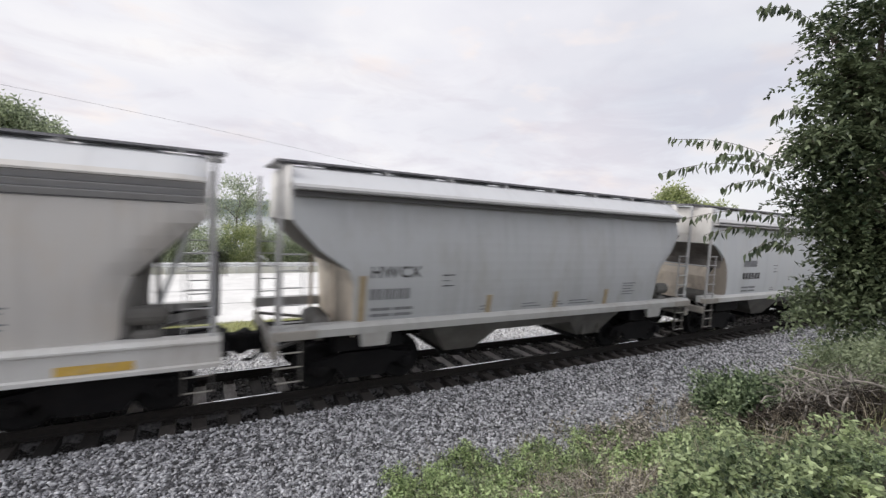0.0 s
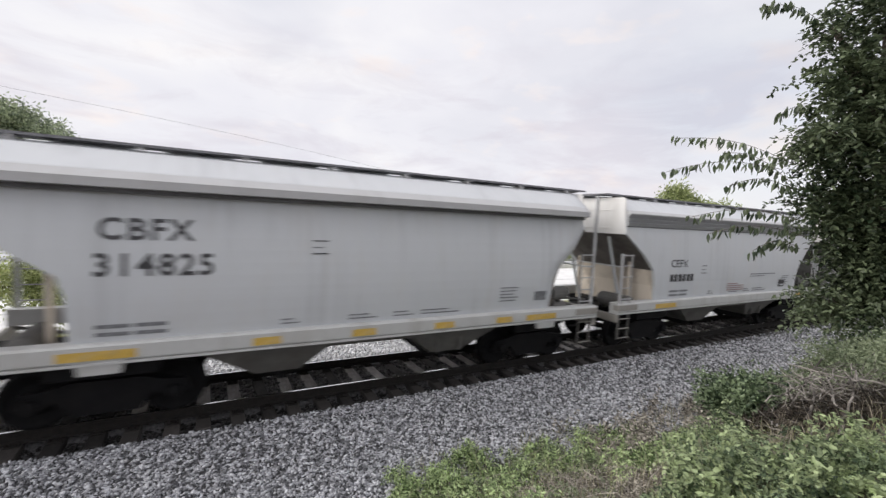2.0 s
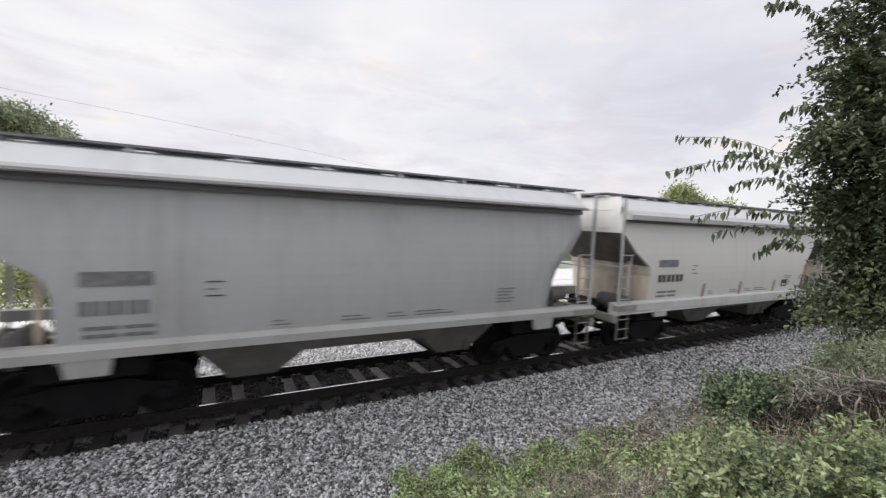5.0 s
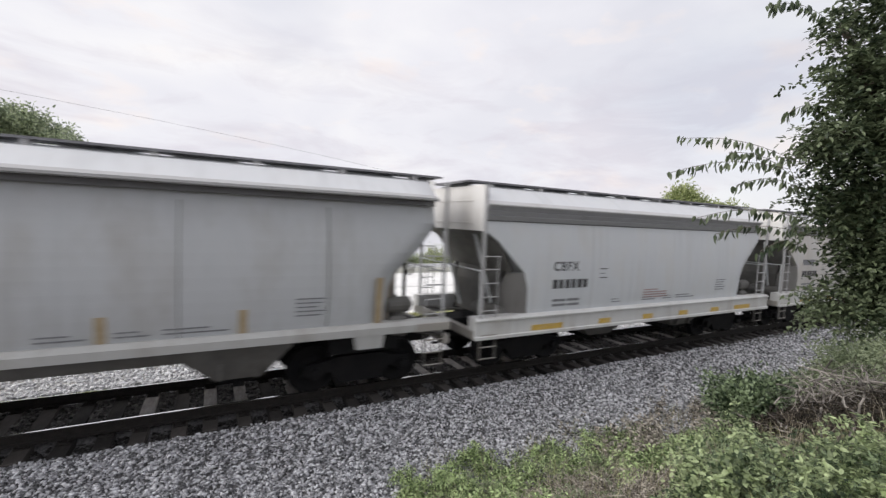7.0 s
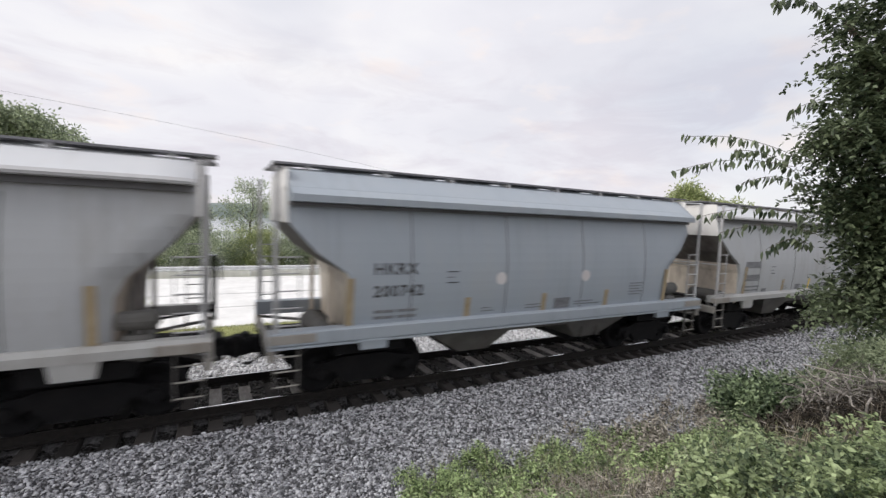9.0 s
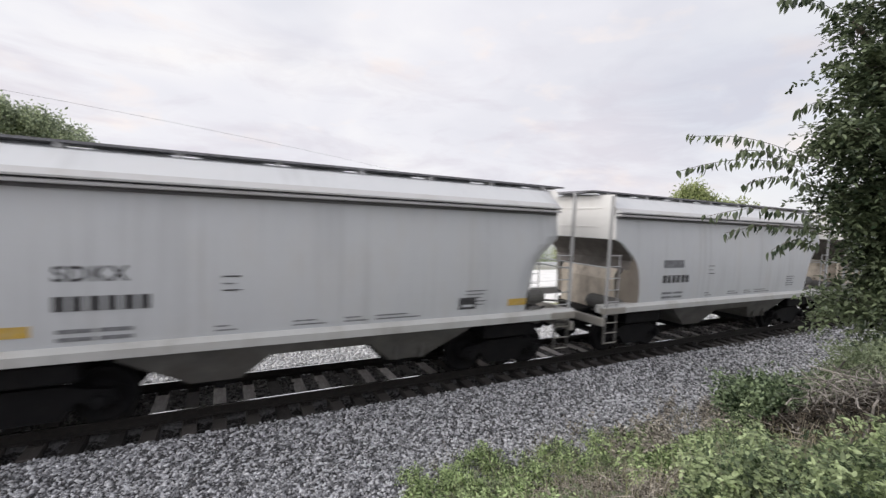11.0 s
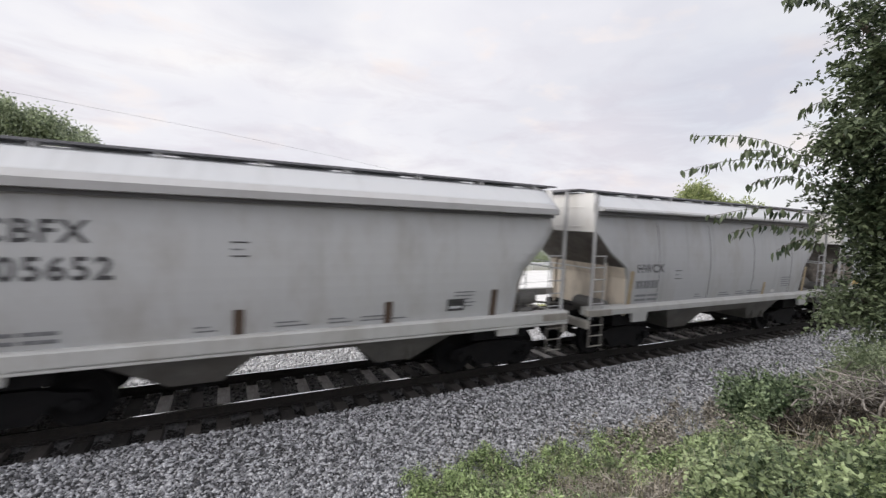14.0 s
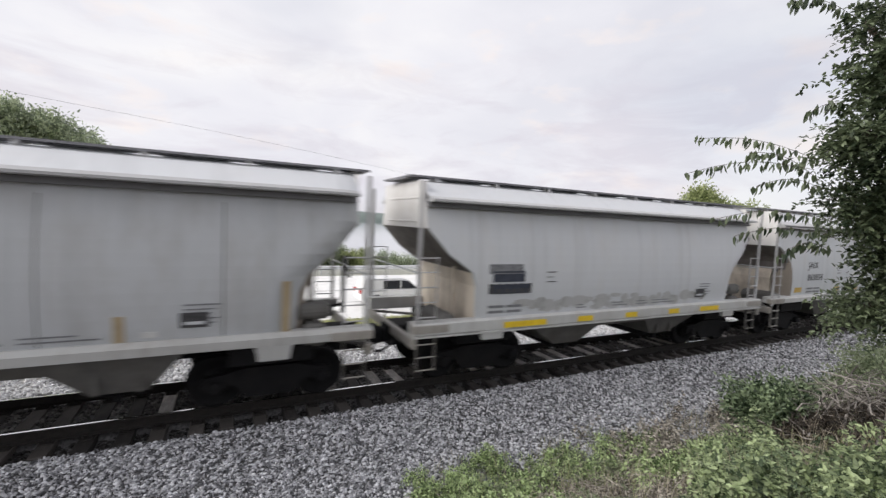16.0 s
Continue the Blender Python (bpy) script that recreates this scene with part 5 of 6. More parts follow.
# ---- plants ----
def leaf_arrays(P, D, length, width, rng, droop=0.0, up=0.0):
    """Pointed leaves folded along the middle: at P, pointing along D; up turns their faces to the sky."""
    n = len(P)
    D = D / (np.linalg.norm(D, axis=1)[:, None] + 1e-9)
    D[:, 2] -= droop
    D /= np.linalg.norm(D, axis=1)[:, None]
    S = np.cross(D, rng.normal(size=(n, 3)) * (1 - 0.6 * up) + np.array([0, 0, 2.2 * up]))
    S /= np.linalg.norm(S, axis=1)[:, None] + 1e-9
    N = np.cross(S, D)
    L = (length * rng.uniform(0.65, 1.25, n))[:, None]
    W = (width * rng.uniform(0.7, 1.2, n))[:, None]
    fold = N * W * 0.14
    v = np.stack([P, P + D * L * 0.28 + S * W * 0.48 + fold, P + D * L * 0.66 + S * W * 0.36 + fold, P + D * L - N * L * 0.06,
                  P + D * L * 0.66 - S * W * 0.36 + fold, P + D * L * 0.28 - S * W * 0.48 + fold], 1)
    k = (np.arange(n) * 6)[:, None]
    return v.reshape(-1, 3), np.concatenate([k + np.array([[0, 1, 2, 3]]), k + np.array([[0, 3, 4, 5]])])


def spray_leaves(C, U, length, pairs, leaf, wide, rng, sag=0.5, loose=0.25):
    """Arching sprays from C along U, with leaves in pairs on both sides."""
    n = len(C)
    U = U / (np.linalg.norm(U, axis=1)[:, None] + 1e-9)
    L = length * rng.uniform(0.55, 1.3, n)
    s = np.linspace(0.12, 1.0, pairs)
    arc = U[:, None] * (L[:, None] * s)[..., None]
    arc[..., 2] -= sag * L[:, None] * s ** 2
    P = (C[:, None] + arc).reshape(-1, 3)
    side = np.cross(U, np.array([0, 0, 1.0]) + rng.normal(size=(n, 3)) * 0.25)
    side /= np.linalg.norm(side, axis=1)[:, None] + 1e-9
    side, fwd = np.repeat(side, pairs, 0), np.repeat(U, pairs, 0)
    P2 = np.concatenate([P, P]) + rng.normal(size=(2 * len(P), 3)) * 0.012
    D2 = np.concatenate([fwd * 0.6 + side, fwd * 0.6 - side]) + rng.normal(size=(2 * len(P), 3)) * loose
    return leaf_arrays(P2, D2, leaf, leaf * wide, rng, 0.25, 0.75)


def clump_points(blobs, clumps, per, spread, rng, hollow=0.55):
    """Leaf places gathered in clumps inside ellipsoids (x, y, z, rx, ry, rz), denser towards the outside."""
    vol = np.array([b[3] * b[4] * b[5] for b in blobs]) ** 0.7
    pick = rng.choice(len(blobs), clumps, p=vol / vol.sum())
    B = np.array(blobs)[pick]
    u = rng.normal(size=(clumps, 3))
    u /= np.linalg.norm(u, axis=1)[:, None]
    r = hollow + (1.05 - hollow) * rng.random(clumps) ** 0.6
    r *= 1 + 0.22 * np.sin(u[:, 0] * 5 + u[:, 2] * 7 + pick) + rng.normal(0, 0.07, clumps)
    C = B[:, :3] + u * B[:, 3:] * r[:, None]
    P = np.repeat(C, per, 0) + rng.normal(size=(clumps * per, 3)) * spread
    D = np.repeat(u, per, 0) * 0.7 + rng.normal(size=(clumps * per, 3)) * 0.7
    return P, D, C


def wood(bm, a, b, r0, r1, rng, bends=4, sway=0.08):
    """A limb from a to b in slightly crooked lengths."""
    a, b = np.array(a, float), np.array(b, float)
    L = np.linalg.norm(b - a)
    pts = [a + (b - a) * i / bends + (rng.normal(size=3) * sway * L if 0 < i < bends else 0) for i in range(bends + 1)]
    for i in range(bends):
        ra, rb = r0 + (r1 - r0) * i / bends, r0 + (r1 - r0) * (i + 1) / bends
        rod(bm, pts[i], pts[i + 1], ra, 7, rb)


def tree(label, base, fork, blobs, leaf, length, clumps, per, spread, trunk=0.16, seed=1, droop=0.3, hollow=0.5, name="tree", wide=0.5):
    rng = np.random.default_rng(seed)
    ob = tagged(new(name), label, "tree" if name == "tree" else "shrub")
    ob.location = base
    o = np.array(base)
    bm = bmesh.new()
    f = np.array(fork, float) - o
    wood(bm, (0, 0, -0.15), f, trunk, trunk * 0.6, rng, 4, 0.03)
    for b in blobs:
        c = np.array(b[:3]) - o
        wood(bm, f, c, trunk * 0.5, trunk * 0.16, rng, 4, 0.05)
        for _ in range(5):
            u = rng.normal(size=3)
            u /= np.linalg.norm(u)
            wood(bm, c * 0.9 + f * 0.1, c + u * np.array(b[3:]) * 0.85, trunk * 0.15, 0.008, rng, 3, 0.06)
    me = bpy.data.meshes.new("trunk")
    bm.to_mesh(me)
    bm.free()
    place("trunk", me, M["bark"], ob, None, "crooked grey-brown trunk and limbs")
    P, D, _ = clump_points([(b[0] - o[0], b[1] - o[1], b[2] - o[2], *b[3:]) for b in blobs], clumps, per, spread, rng, hollow)
    v, fc = leaf_arrays(P, D, length, length * wide, rng, droop)
    soup("crown", v, fc, M[leaf], ob)
    return ob


def right_tree():
    """The broad-leaved tree that hangs in from the bank beside the camera."""
    # lobes of the crown: place, half sizes, sprays
    lobes = [(5.78, -7.48, 5.12, 0.52, 0.5, 0.42, 95), (5.55, -7.30, 4.97, 0.38, 0.34, 0.36, 85), (5.50, -7.26, 4.45, 0.48, 0.38, 0.28, 125), (6.05, -7.46, 4.06, 0.75, 0.55, 0.62, 230),
             (5.74, -7.17, 3.86, 0.40, 0.38, 0.34, 80), (6.05, -7.22, 2.80, 0.44, 0.40, 0.22, 90), (6.12, -7.40, 3.30, 0.28, 0.30, 0.50, 190), (6.35, -7.60, 3.55, 0.40, 0.40, 0.60, 240), (6.25, -7.55, 3.10, 0.42, 0.40, 0.30, 80), (5.58, -7.10, 5.57, 0.24, 0.2, 0.18, 26),
             (5.85, -7.4, 5.75, 0.50, 0.4, 0.28, 60), (6.02, -7.30, 3.62, 0.42, 0.4, 0.27, 70), (6.8, -8.1, 4.3, 0.9, 0.8, 1.3, 300), (6.5, -7.7, 6.3, 0.7, 0.7, 0.42, 60), (6.0, -7.5, 4.75, 0.5, 0.4, 0.32, 100),
             (6.25, -7.6, 5.45, 0.4, 0.4, 0.28, 50)]
    t = tagged(new("tree"), "large dark green broad-leaved tree hanging over the bank", "tree")
    t.location = (6.9, -8.3, ground_z(-8.3))
    o = np.array(t.location)
    rng = np.random.default_rng(11)
    bm = bmesh.new()
    f = np.array((6.7, -8.1, 3.2)) - o
    wood(bm, (0, 0, -0.15), f, 0.17, 0.11, rng, 4, 0.03)
    V, Fc, n = [], [], 0
    for b in lobes:
        c, size = np.array(b[:3]) - o, np.array(b[3:6])
        wood(bm, f, c, 0.06, 0.02, rng, 4, 0.05)
        n_spray = int(b[6] * (0.95 if b[2] < 4.4 else 1.05))
        u = rng.normal(size=(n_spray, 3))
        u /= np.linalg.norm(u, axis=1)[:, None]
        r = rng.uniform(0.30, 0.92, n_spray) * (1 + 0.2 * np.sin(u[:, 0] * 5 + u[:, 2] * 6 + b[2]))
        C = c + u * size * r[:, None]
        for q in C[::6]:
            wood(bm, c, q, 0.014, 0.005, rng, 3, 0.06)
        U = u * np.array([1, 1, 0.55]) + rng.normal(size=u.shape) * 0.45 + np.array([-0.15, 0.12, 0.12])
        for k in range(2):
            v, g = spray_leaves(C + rng.normal(size=C.shape) * 0.05, U + rng.normal(size=U.shape) * 0.5, 0.22, 7, 0.062, 0.58, rng, 0.65, 0.5)
            V.append(v), Fc.append(g + n)
            n += len(v)
    me = bpy.data.meshes.new("trunk")
    bm.to_mesh(me)
    bm.free()
    place("trunk", me, M["bark"], t, None, "crooked grey-brown trunk and limbs")
    soup("crown", np.concatenate(V), np.concatenate(Fc), M["leaf_dark"], t)
    rng = np.random.default_rng(21)
    sprays = [((5.41, -6.93, 4.23), (4.59, -6.12, 4.50)), ((5.30, -6.89, 4.16), (4.52, -6.08, 4.12)), ((5.42, -6.90, 4.05), (4.86, -6.50, 4.33)), ((5.49, -7.00, 3.64), (4.79, -6.26, 3.63)),
              ((5.51, -7.06, 3.47), (4.88, -6.41, 3.45)), ((5.51, -7.02, 5.65), (4.95, -6.68, 5.79)), ((5.59, -6.99, 3.34), (5.16, -6.74, 3.29)), ((5.68, -7.03, 4.77), (5.26, -6.80, 4.72)),
              ((5.45, -6.95, 3.95), (4.95, -6.55, 3.98))]
    for a, b in sprays:
        a, b = np.array(a) - o, np.array(b) - o
        k = 21
        sag = np.array([0, 0, 0.10])
        pts = [a + (b - a) * i / k + sag * math.sin(math.pi * i / k) for i in range(k + 1)]
        bm = bmesh.new()
        for p, q in zip(pts, pts[1:]):
            rod(bm, p, q, 0.0028, 4)
        me = bpy.data.meshes.new("spray")
        bm.to_mesh(me)
        bm.free()
        twig = place("spray", me, M["bark"], t, None, "thin arching twig")
        P = np.array([p for p in pts[2:] for _ in range(2)])
        D = rng.normal(size=P.shape) * np.array([0.28, 0.28, 0.15]) + np.array([-0.12, 0.08, -0.9])
        v, f = leaf_arrays(P + rng.normal(size=P.shape) * 0.018, D, 0.102, 0.042, rng)
        soup("hanging_leaves", v, f, M["leaf_dark"], twig)["label"] = "drooping narrow leaves"


right_tree()


def undergrowth():
    """Weeds, grass and dry stalks on the bank."""
    rng = np.random.default_rng(31)

    def edge(x):
        """How far towards the track the plants reach."""
        return np.interp(x, [1, 2.4, 3.6, 6, 8.3, 11, 14, 40], [-3.9, -3.6, -3.15, -3.3, -3.6, -3.2, -3.4, -3.2]) + 0.16 * np.sin(x * 2.3) + 0.12 * np.sin(x * 5.1)

    def spots(n, x0, x1, y0, keep=lambda x, y: np.ones(len(x), bool)):
        x, y = rng.uniform(x0, x1, n), rng.uniform(y0, -2.8, n)
        ok = (y < edge(x)) & (x + 0.55 * (y + 4) > 2.25 + 0.12 * np.sin(y * 6)) & keep(x, y)
        x, y = x[ok], y[ok]
        return x, y, np.array([ground_z(v) for v in y])

    def plants(name, n, x0, x1, y0, tall, leaves, length, wide, mat, label, keep=lambda x, y: np.ones(len(x), bool), lean=0.25, stem=True):
        x, y, z = spots(n, x0, x1, y0, keep)
        m = len(x)
        h = tall * rng.uniform(0.45, 1.25, m)
        tip = np.stack([x + rng.normal(0, lean, m) * h, y + rng.normal(0, lean, m) * h, z + h], 1)
        base = np.stack([x, y, z - 0.05], 1)
        u = rng.random((m, leaves)) ** 0.7
        P = base[:, None] + (tip - base)[:, None] * u[..., None] + rng.normal(size=(m, leaves, 3)) * 0.03
        D = rng.normal(size=(m, leaves, 3)) * np.array([1, 1, 0.35]) + np.array([0, 0, 0.35])
        v, f = leaf_arrays(P.reshape(-1, 3), D.reshape(-1, 3), length, length * wide, rng, 0.15)
        if stem:
            w = np.array([0.006, 0.004, 0])
            sv = np.stack([base - w, base + w, tip + w * 0.3, tip - w * 0.3], 1).reshape(-1, 3)
            f = np.concatenate([f, np.arange(len(sv)).reshape(-1, 4) + len(v)])
            v = np.concatenate([v, sv])
        tagged(soup(name, v, f, M[mat]), label, "plants", kind="stuff")

    def mounds(name, n, x0, x1, y0, y1, r, h, sprays, pairs, leaf, wide, mat, label, keep=lambda x, y: True, category="plants"):
        """Leafy cushions of unlike size, built of arching sprays."""
        V, Fc, k = [], [], 0
        for _ in range(n):
            x, y = rng.uniform(x0, x1), rng.uniform(y0, y1)
            size, tall = r * rng.uniform(0.5, 1.4), h * rng.uniform(0.4, 1.35)
            if not keep(x, y):
                continue
            m = max(6, int(sprays * size * size / r / r))
            u = rng.normal(size=(m, 3)) * np.array([1, 1, 0.8])
            u /= np.linalg.norm(u, axis=1)[:, None]
            u[:, 2] = np.abs(u[:, 2])
            lump = 0.7 + 0.45 * rng.random(m)
            C = np.array([x, y, ground_z(y) - 0.02]) + u * np.array([size, size, tall]) * lump[:, None]
            U = u * np.array([1, 1, 0.5]) + rng.normal(size=u.shape) * 0.4 + np.array([0, 0, 0.35])
            v, g = spray_leaves(C - U * leaf, U, leaf * 3.2, pairs, leaf, wide, rng, 0.6, 0.6)
            V.append(v), Fc.append(g + k)
            k += len(v)
        tagged(soup(name, np.concatenate(V), np.concatenate(Fc), M[mat]), label, category, kind="stuff")

    reach = lambda x, y: y > -7.9 and (y + 9.15) / x < 0.60 + 0.04 * math.sin(x * 7) and x < 8.2 + 0.75 * (y + 5.2)
    mounds("broadleaf_weeds", 78, 3.4, 8.4, -7.9, -4.5, 0.27, 0.52, 34, 5, 0.072, 0.60, "weed", "lush bright green broad-leaved weeds on the bank", reach)
    mounds("dark_weeds", 90, 3.4, 8.4, -7.9, -4.5, 0.22, 0.34, 34, 5, 0.046, 0.5, "leaf_bush", "darker green leafy weeds on the bank", reach)
    mounds("tall_weeds", 40, 3.6, 8.0, -7.8, -4.9, 0.17, 0.62, 26, 5, 0.068, 0.55, "weed", "taller leafy weed stems on the bank", reach)
    fringe = lambda x, y: y < edge(x) - 0.05 and x + 0.55 * (y + 4) > 2.3 and ((x - 4.6) / 0.75) ** 2 + ((y + 4.9) / 0.5) ** 2 > 1    # a bare patch of litter stays open
    mounds("ferny_weeds", 150, 2.3, 7.6, -5.4, -3.0, 0.18, 0.28, 34, 5, 0.070, 0.42, "weed_bright", "bright green ferny weeds at the ballast edge", fringe)
    mounds("young_weeds", 22, 2.4, 3.9, -3.95, -3.15, 0.15, 0.30, 36, 5, 0.05, 0.42, "weed_bright", "fresh green weeds growing out of the ballast")
    mounds("grey_green_weeds", 34, 3.2, 7.6, -5.8, -3.4, 0.20, 0.26, 34, 5, 0.05, 0.42, "leaf_mid", "grey-green weeds at the ballast edge", fringe)
    plants("low_weeds", 420, 2.2, 7.6, -5.2, 0.24, 22, 0.045, 0.45, "weed", "small green weeds at the edge of the ballast", lambda x, y: np.sin(x * 3.1 + y * 2.0) > -0.2)
    plants("withered_weeds", 560, 6.0, 10.2, -5.0, 0.46, 18, 0.07, 0.5, "withered", "withered brown weeds at the foot of the bank", lambda x, y: np.sin(x * 2.1 - y * 3.0) > -0.75)
    plants("dead_litter", 1100, 2.6, 6.2, -6.4, 0.16, 14, 0.05, 0.3, "withered", "dead brown stems and litter on the soil", lambda x, y: y < -3.9)
    # dark mounds added to fill the pile's hollows with painted shade
    mounds("dead_leaves", 110, 8.6, 11.6, -6.9, -5.2, 0.42, 0.34, 40, 5, 0.06, 0.45, "litter", "dark leaf mounds added as shade under the cut branches")
    mounds("scrub_growth", 70, 12.5, 24, -4.9, -3.0, 0.6, 0.55, 46, 5, 0.10, 0.5, "leaf_mid", "scrubby green growth along the ballast edge", lambda x, y: y < edge(x))
    plants("edge_weeds", 500, 12, 32, -6.0, 0.42, 22, 0.09, 0.5, "leaf_mid", "scrubby green growth along the ballast edge")

    def blades(name, n, x0, x1, y0, y1, tall, wide, mat, label, free=False):
        x, y = rng.uniform(x0, x1, n), rng.uniform(y0, y1, n)
        if not free:
            ok = (y < edge(x) + 0.15) & (x + 0.55 * (y + 4) > 2.1 + 0.15 * np.sin(y * 6))
            x, y = x[ok], y[ok]
        z = np.array([ground_z(v) for v in y])
        m = len(x)
        h = tall * rng.uniform(0.4, 1.3, m)
        lean = rng.normal(0, 0.35, (m, 2)) * h[:, None]
        b = np.stack([x, y, z - 0.03], 1)
        mid = b + np.stack([lean[:, 0] * 0.35, lean[:, 1] * 0.35, h * 0.6], 1)
        top = b + np.stack([lean[:, 0], lean[:, 1], h], 1)
        a = rng.uniform(0, math.pi, m)
        s = np.stack([np.cos(a), np.sin(a), np.zeros(m)], 1) * wide
        v = np.stack([b - s, b + s, mid + s * 0.8, mid - s * 0.8, top + s * 0.1, top - s * 0.1], 1).reshape(-1, 3)
        k = (np.arange(m) * 6)[:, None]
        f = np.concatenate([k + np.array([[0, 1, 2, 3]]), k + np.array([[3, 2, 4, 5]])])
        tagged(soup(name, v, f, M[mat]), label, "grass", kind="stuff")

    bm = bmesh.new()
    for i in range(190):
        x, y, a = rng.uniform(2.9, 7.6), rng.uniform(-6.2, -3.7), rng.uniform(0, math.pi)
        if i > 150:
            x, y = rng.normal(4.6, 0.4), rng.normal(-4.9, 0.25)
        c = np.array([x, y, ground_z(y) + rng.uniform(0.03, 0.22)])
        d = np.array([math.cos(a), math.sin(a), rng.normal(0, 0.35)]) * rng.uniform(0.10, 0.34)
        wood(bm, c - d, c + d, rng.uniform(0.003, 0.006), 0.002, rng, 3, 0.05)
    wood(bm, (2.75, -4.02, ground_z(-4.0) + 0.04), (3.45, -4.32, ground_z(-4.3) + 0.06), 0.035, 0.028, rng, 4, 0.02)
    me = bpy.data.meshes.new("dry_twigs")
    bm.to_mesh(me)
    bm.free()
    tagged(place("dry_twigs", me, M["twig_pale"]), "pale dry twigs lying among the weeds", "twigs", kind="stuff")
    blades("bank_grass", 2600, 1.4, 14, -7.5, -3.0, 0.28, 0.004, "grass", "thin green grass on the bank")
    blades("dry_stalks", 2400, 2.0, 13, -7.0, -3.0, 0.42, 0.0035, "straw", "dry straw-coloured stalks among the weeds")
    blades("verge_grass", 26000, -8, 26, 5.7, 7.9, 0.15, 0.010, "verge", "yellowish grass strip along the road", True)


undergrowth()


def shrub(label, x, y, r, h, leaf, length, clumps, seed, lift=0.0, per=26):
    z = ground_z(y)
    return tree(label, (x, y, z), (x, y, z + h * 0.25), [(x, y, z + h * 0.55 + lift, r, r * 0.85, h * 0.5), (x + r * 0.5, y + 0.1, z + h * 0.4 + lift, r * 0.6, r * 0.6, h * 0.38)],
                leaf, length, clumps, per, r * 0.13, 0.02 + r * 0.02, seed, 0.15, 0.35, "shrub", 0.55)


shrub("round dark green bush beside the brush pile", 9.45, -4.85, 0.85, 1.0, "leaf_bush", 0.09, 260, 41, 0.0, 30)
shrub("low green bush under the hanging tree", 16.0, -4.6, 1.3, 1.0, "leaf_mid", 0.09, 200, 42)
shrub("low green bush under the hanging tree", 13.4, -6.6, 1.2, 1.3, "leaf_mid", 0.09, 220, 43)
shrub("brownish green bush behind the brush pile", 9.6, -7.5, 0.6, 0.8, "leaf_mid", 0.07, 130, 47)
shrub("brownish green bush behind the brush pile", 11.6, -6.9, 1.0, 1.2, "leaf_mid", 0.08, 200, 46)
shrub("scrubby green bush at the ballast edge", 21.0, -3.9, 1.4, 0.9, "leaf_mid", 0.09, 110, 44)
shrub("scrubby green bush at the ballast edge", 28.0, -3.8, 1.6, 1.0, "leaf_mid", 0.10, 110, 45)


def brush_pile():
    rng = np.random.default_rng(51)
    bm = bmesh.new()
    for i in range(95):
        c = np.array([9.9 + rng.normal(0, 0.85), -6.05 + rng.normal(0, 0.42), 0])
        mound = max(0.0, 1 - ((c[0] - 10.0) / 2.4) ** 2 - ((c[1] + 5.75) / 1.2) ** 2)
        c[2] = ground_z(c[1]) + 0.06 + mound * rng.uniform(0.15, 0.95)
        a = rng.normal(0.35, 0.7)
        d = np.array([math.cos(a), math.sin(a) * 0.8, rng.normal(0, 0.28)]) * rng.uniform(0.2, 1.0)
        r = rng.choice([0.005, 0.008, 0.013, 0.022], p=[0.5, 0.34, 0.13, 0.03])
        wood(bm, c - d, c + d, r, r * 0.4, rng, 6, 0.035)
        for _ in range(1 + i % 2):
            q = c + d * rng.uniform(-0.6, 0.9)
            wood(bm, q, q + d * 0.35 + rng.normal(size=3) * np.array([0.26, 0.26, 0.2]), r * 0.45, 0.003, rng, 3, 0.05)
    for i in range(16):
        a = rng.normal(0.5, 0.5)
        c = np.array([9.6 + rng.normal(0, 0.7), -5.95 + rng.normal(0, 0.35), 0])
        c[2] = ground_z(c[1]) + rng.uniform(0.55, 0.95)
        d = np.array([math.cos(a), math.sin(a) * 0.8, rng.normal(0, 0.2)]) * rng.uniform(0.4, 1.0)
        wood(bm, c - d, c + d, 0.013, 0.006, rng, 7, 0.03)
    for a, b in [((8.3, -6.35, 0.32), (9.5, -5.9, 1.0)), ((8.2, -6.7, 0.55), (8.9, -6.6, 1.15)), ((9.0, -5.6, 0.1), (10.6, -5.6, 1.1))]:
        wood(bm, a, b, 0.024, 0.014, rng, 6, 0.018)
    me = bpy.data.meshes.new("brush_pile")
    bm.to_mesh(me)
    bm.free()
    tagged(place("brush_pile", me, M["twig"]), "heap of dry bare cut branches on the bank", "brush pile", kind="stuff")


brush_pile()

# beyond the train, from the near bush to the trees on the river bank
tree("tall yellow-green bush between the track and the road", (-3.2, 6.4, -0.77), (-3.2, 6.4, 0.3),
     [(-3.7, 6.3, 1.0, 0.75, 0.6, 1.1), (-3.2, 6.5, 1.6, 0.40, 0.4, 0.75), (-4.2, 6.4, 1.3, 0.5, 0.5, 0.7), (-2.6, 6.4, 0.6, 0.45, 0.4, 0.9), (-4.9, 6.4, 1.2, 0.7, 0.6, 1.0)],
     "leaf_light", 0.11, 230, 34, 0.14, 0.05, 61, 0.1, 0.3, wide=0.5)
tree("feathery green tree on the river bank", (2.4, 30, -2.8), (2.4, 30, 2.6),
     [(2.5, 30, 5.0, 1.3, 1.2, 1.8), (1.5, 30.2, 3.6, 1.3, 1.0, 1.4), (3.6, 29.8, 3.8, 1.3, 1.0, 1.5), (2.4, 30, 2.0, 2.0, 1.3, 1.6)], "leaf_far", 0.17, 150, 36, 0.24, 0.10, 62, 0.1, 0.15)
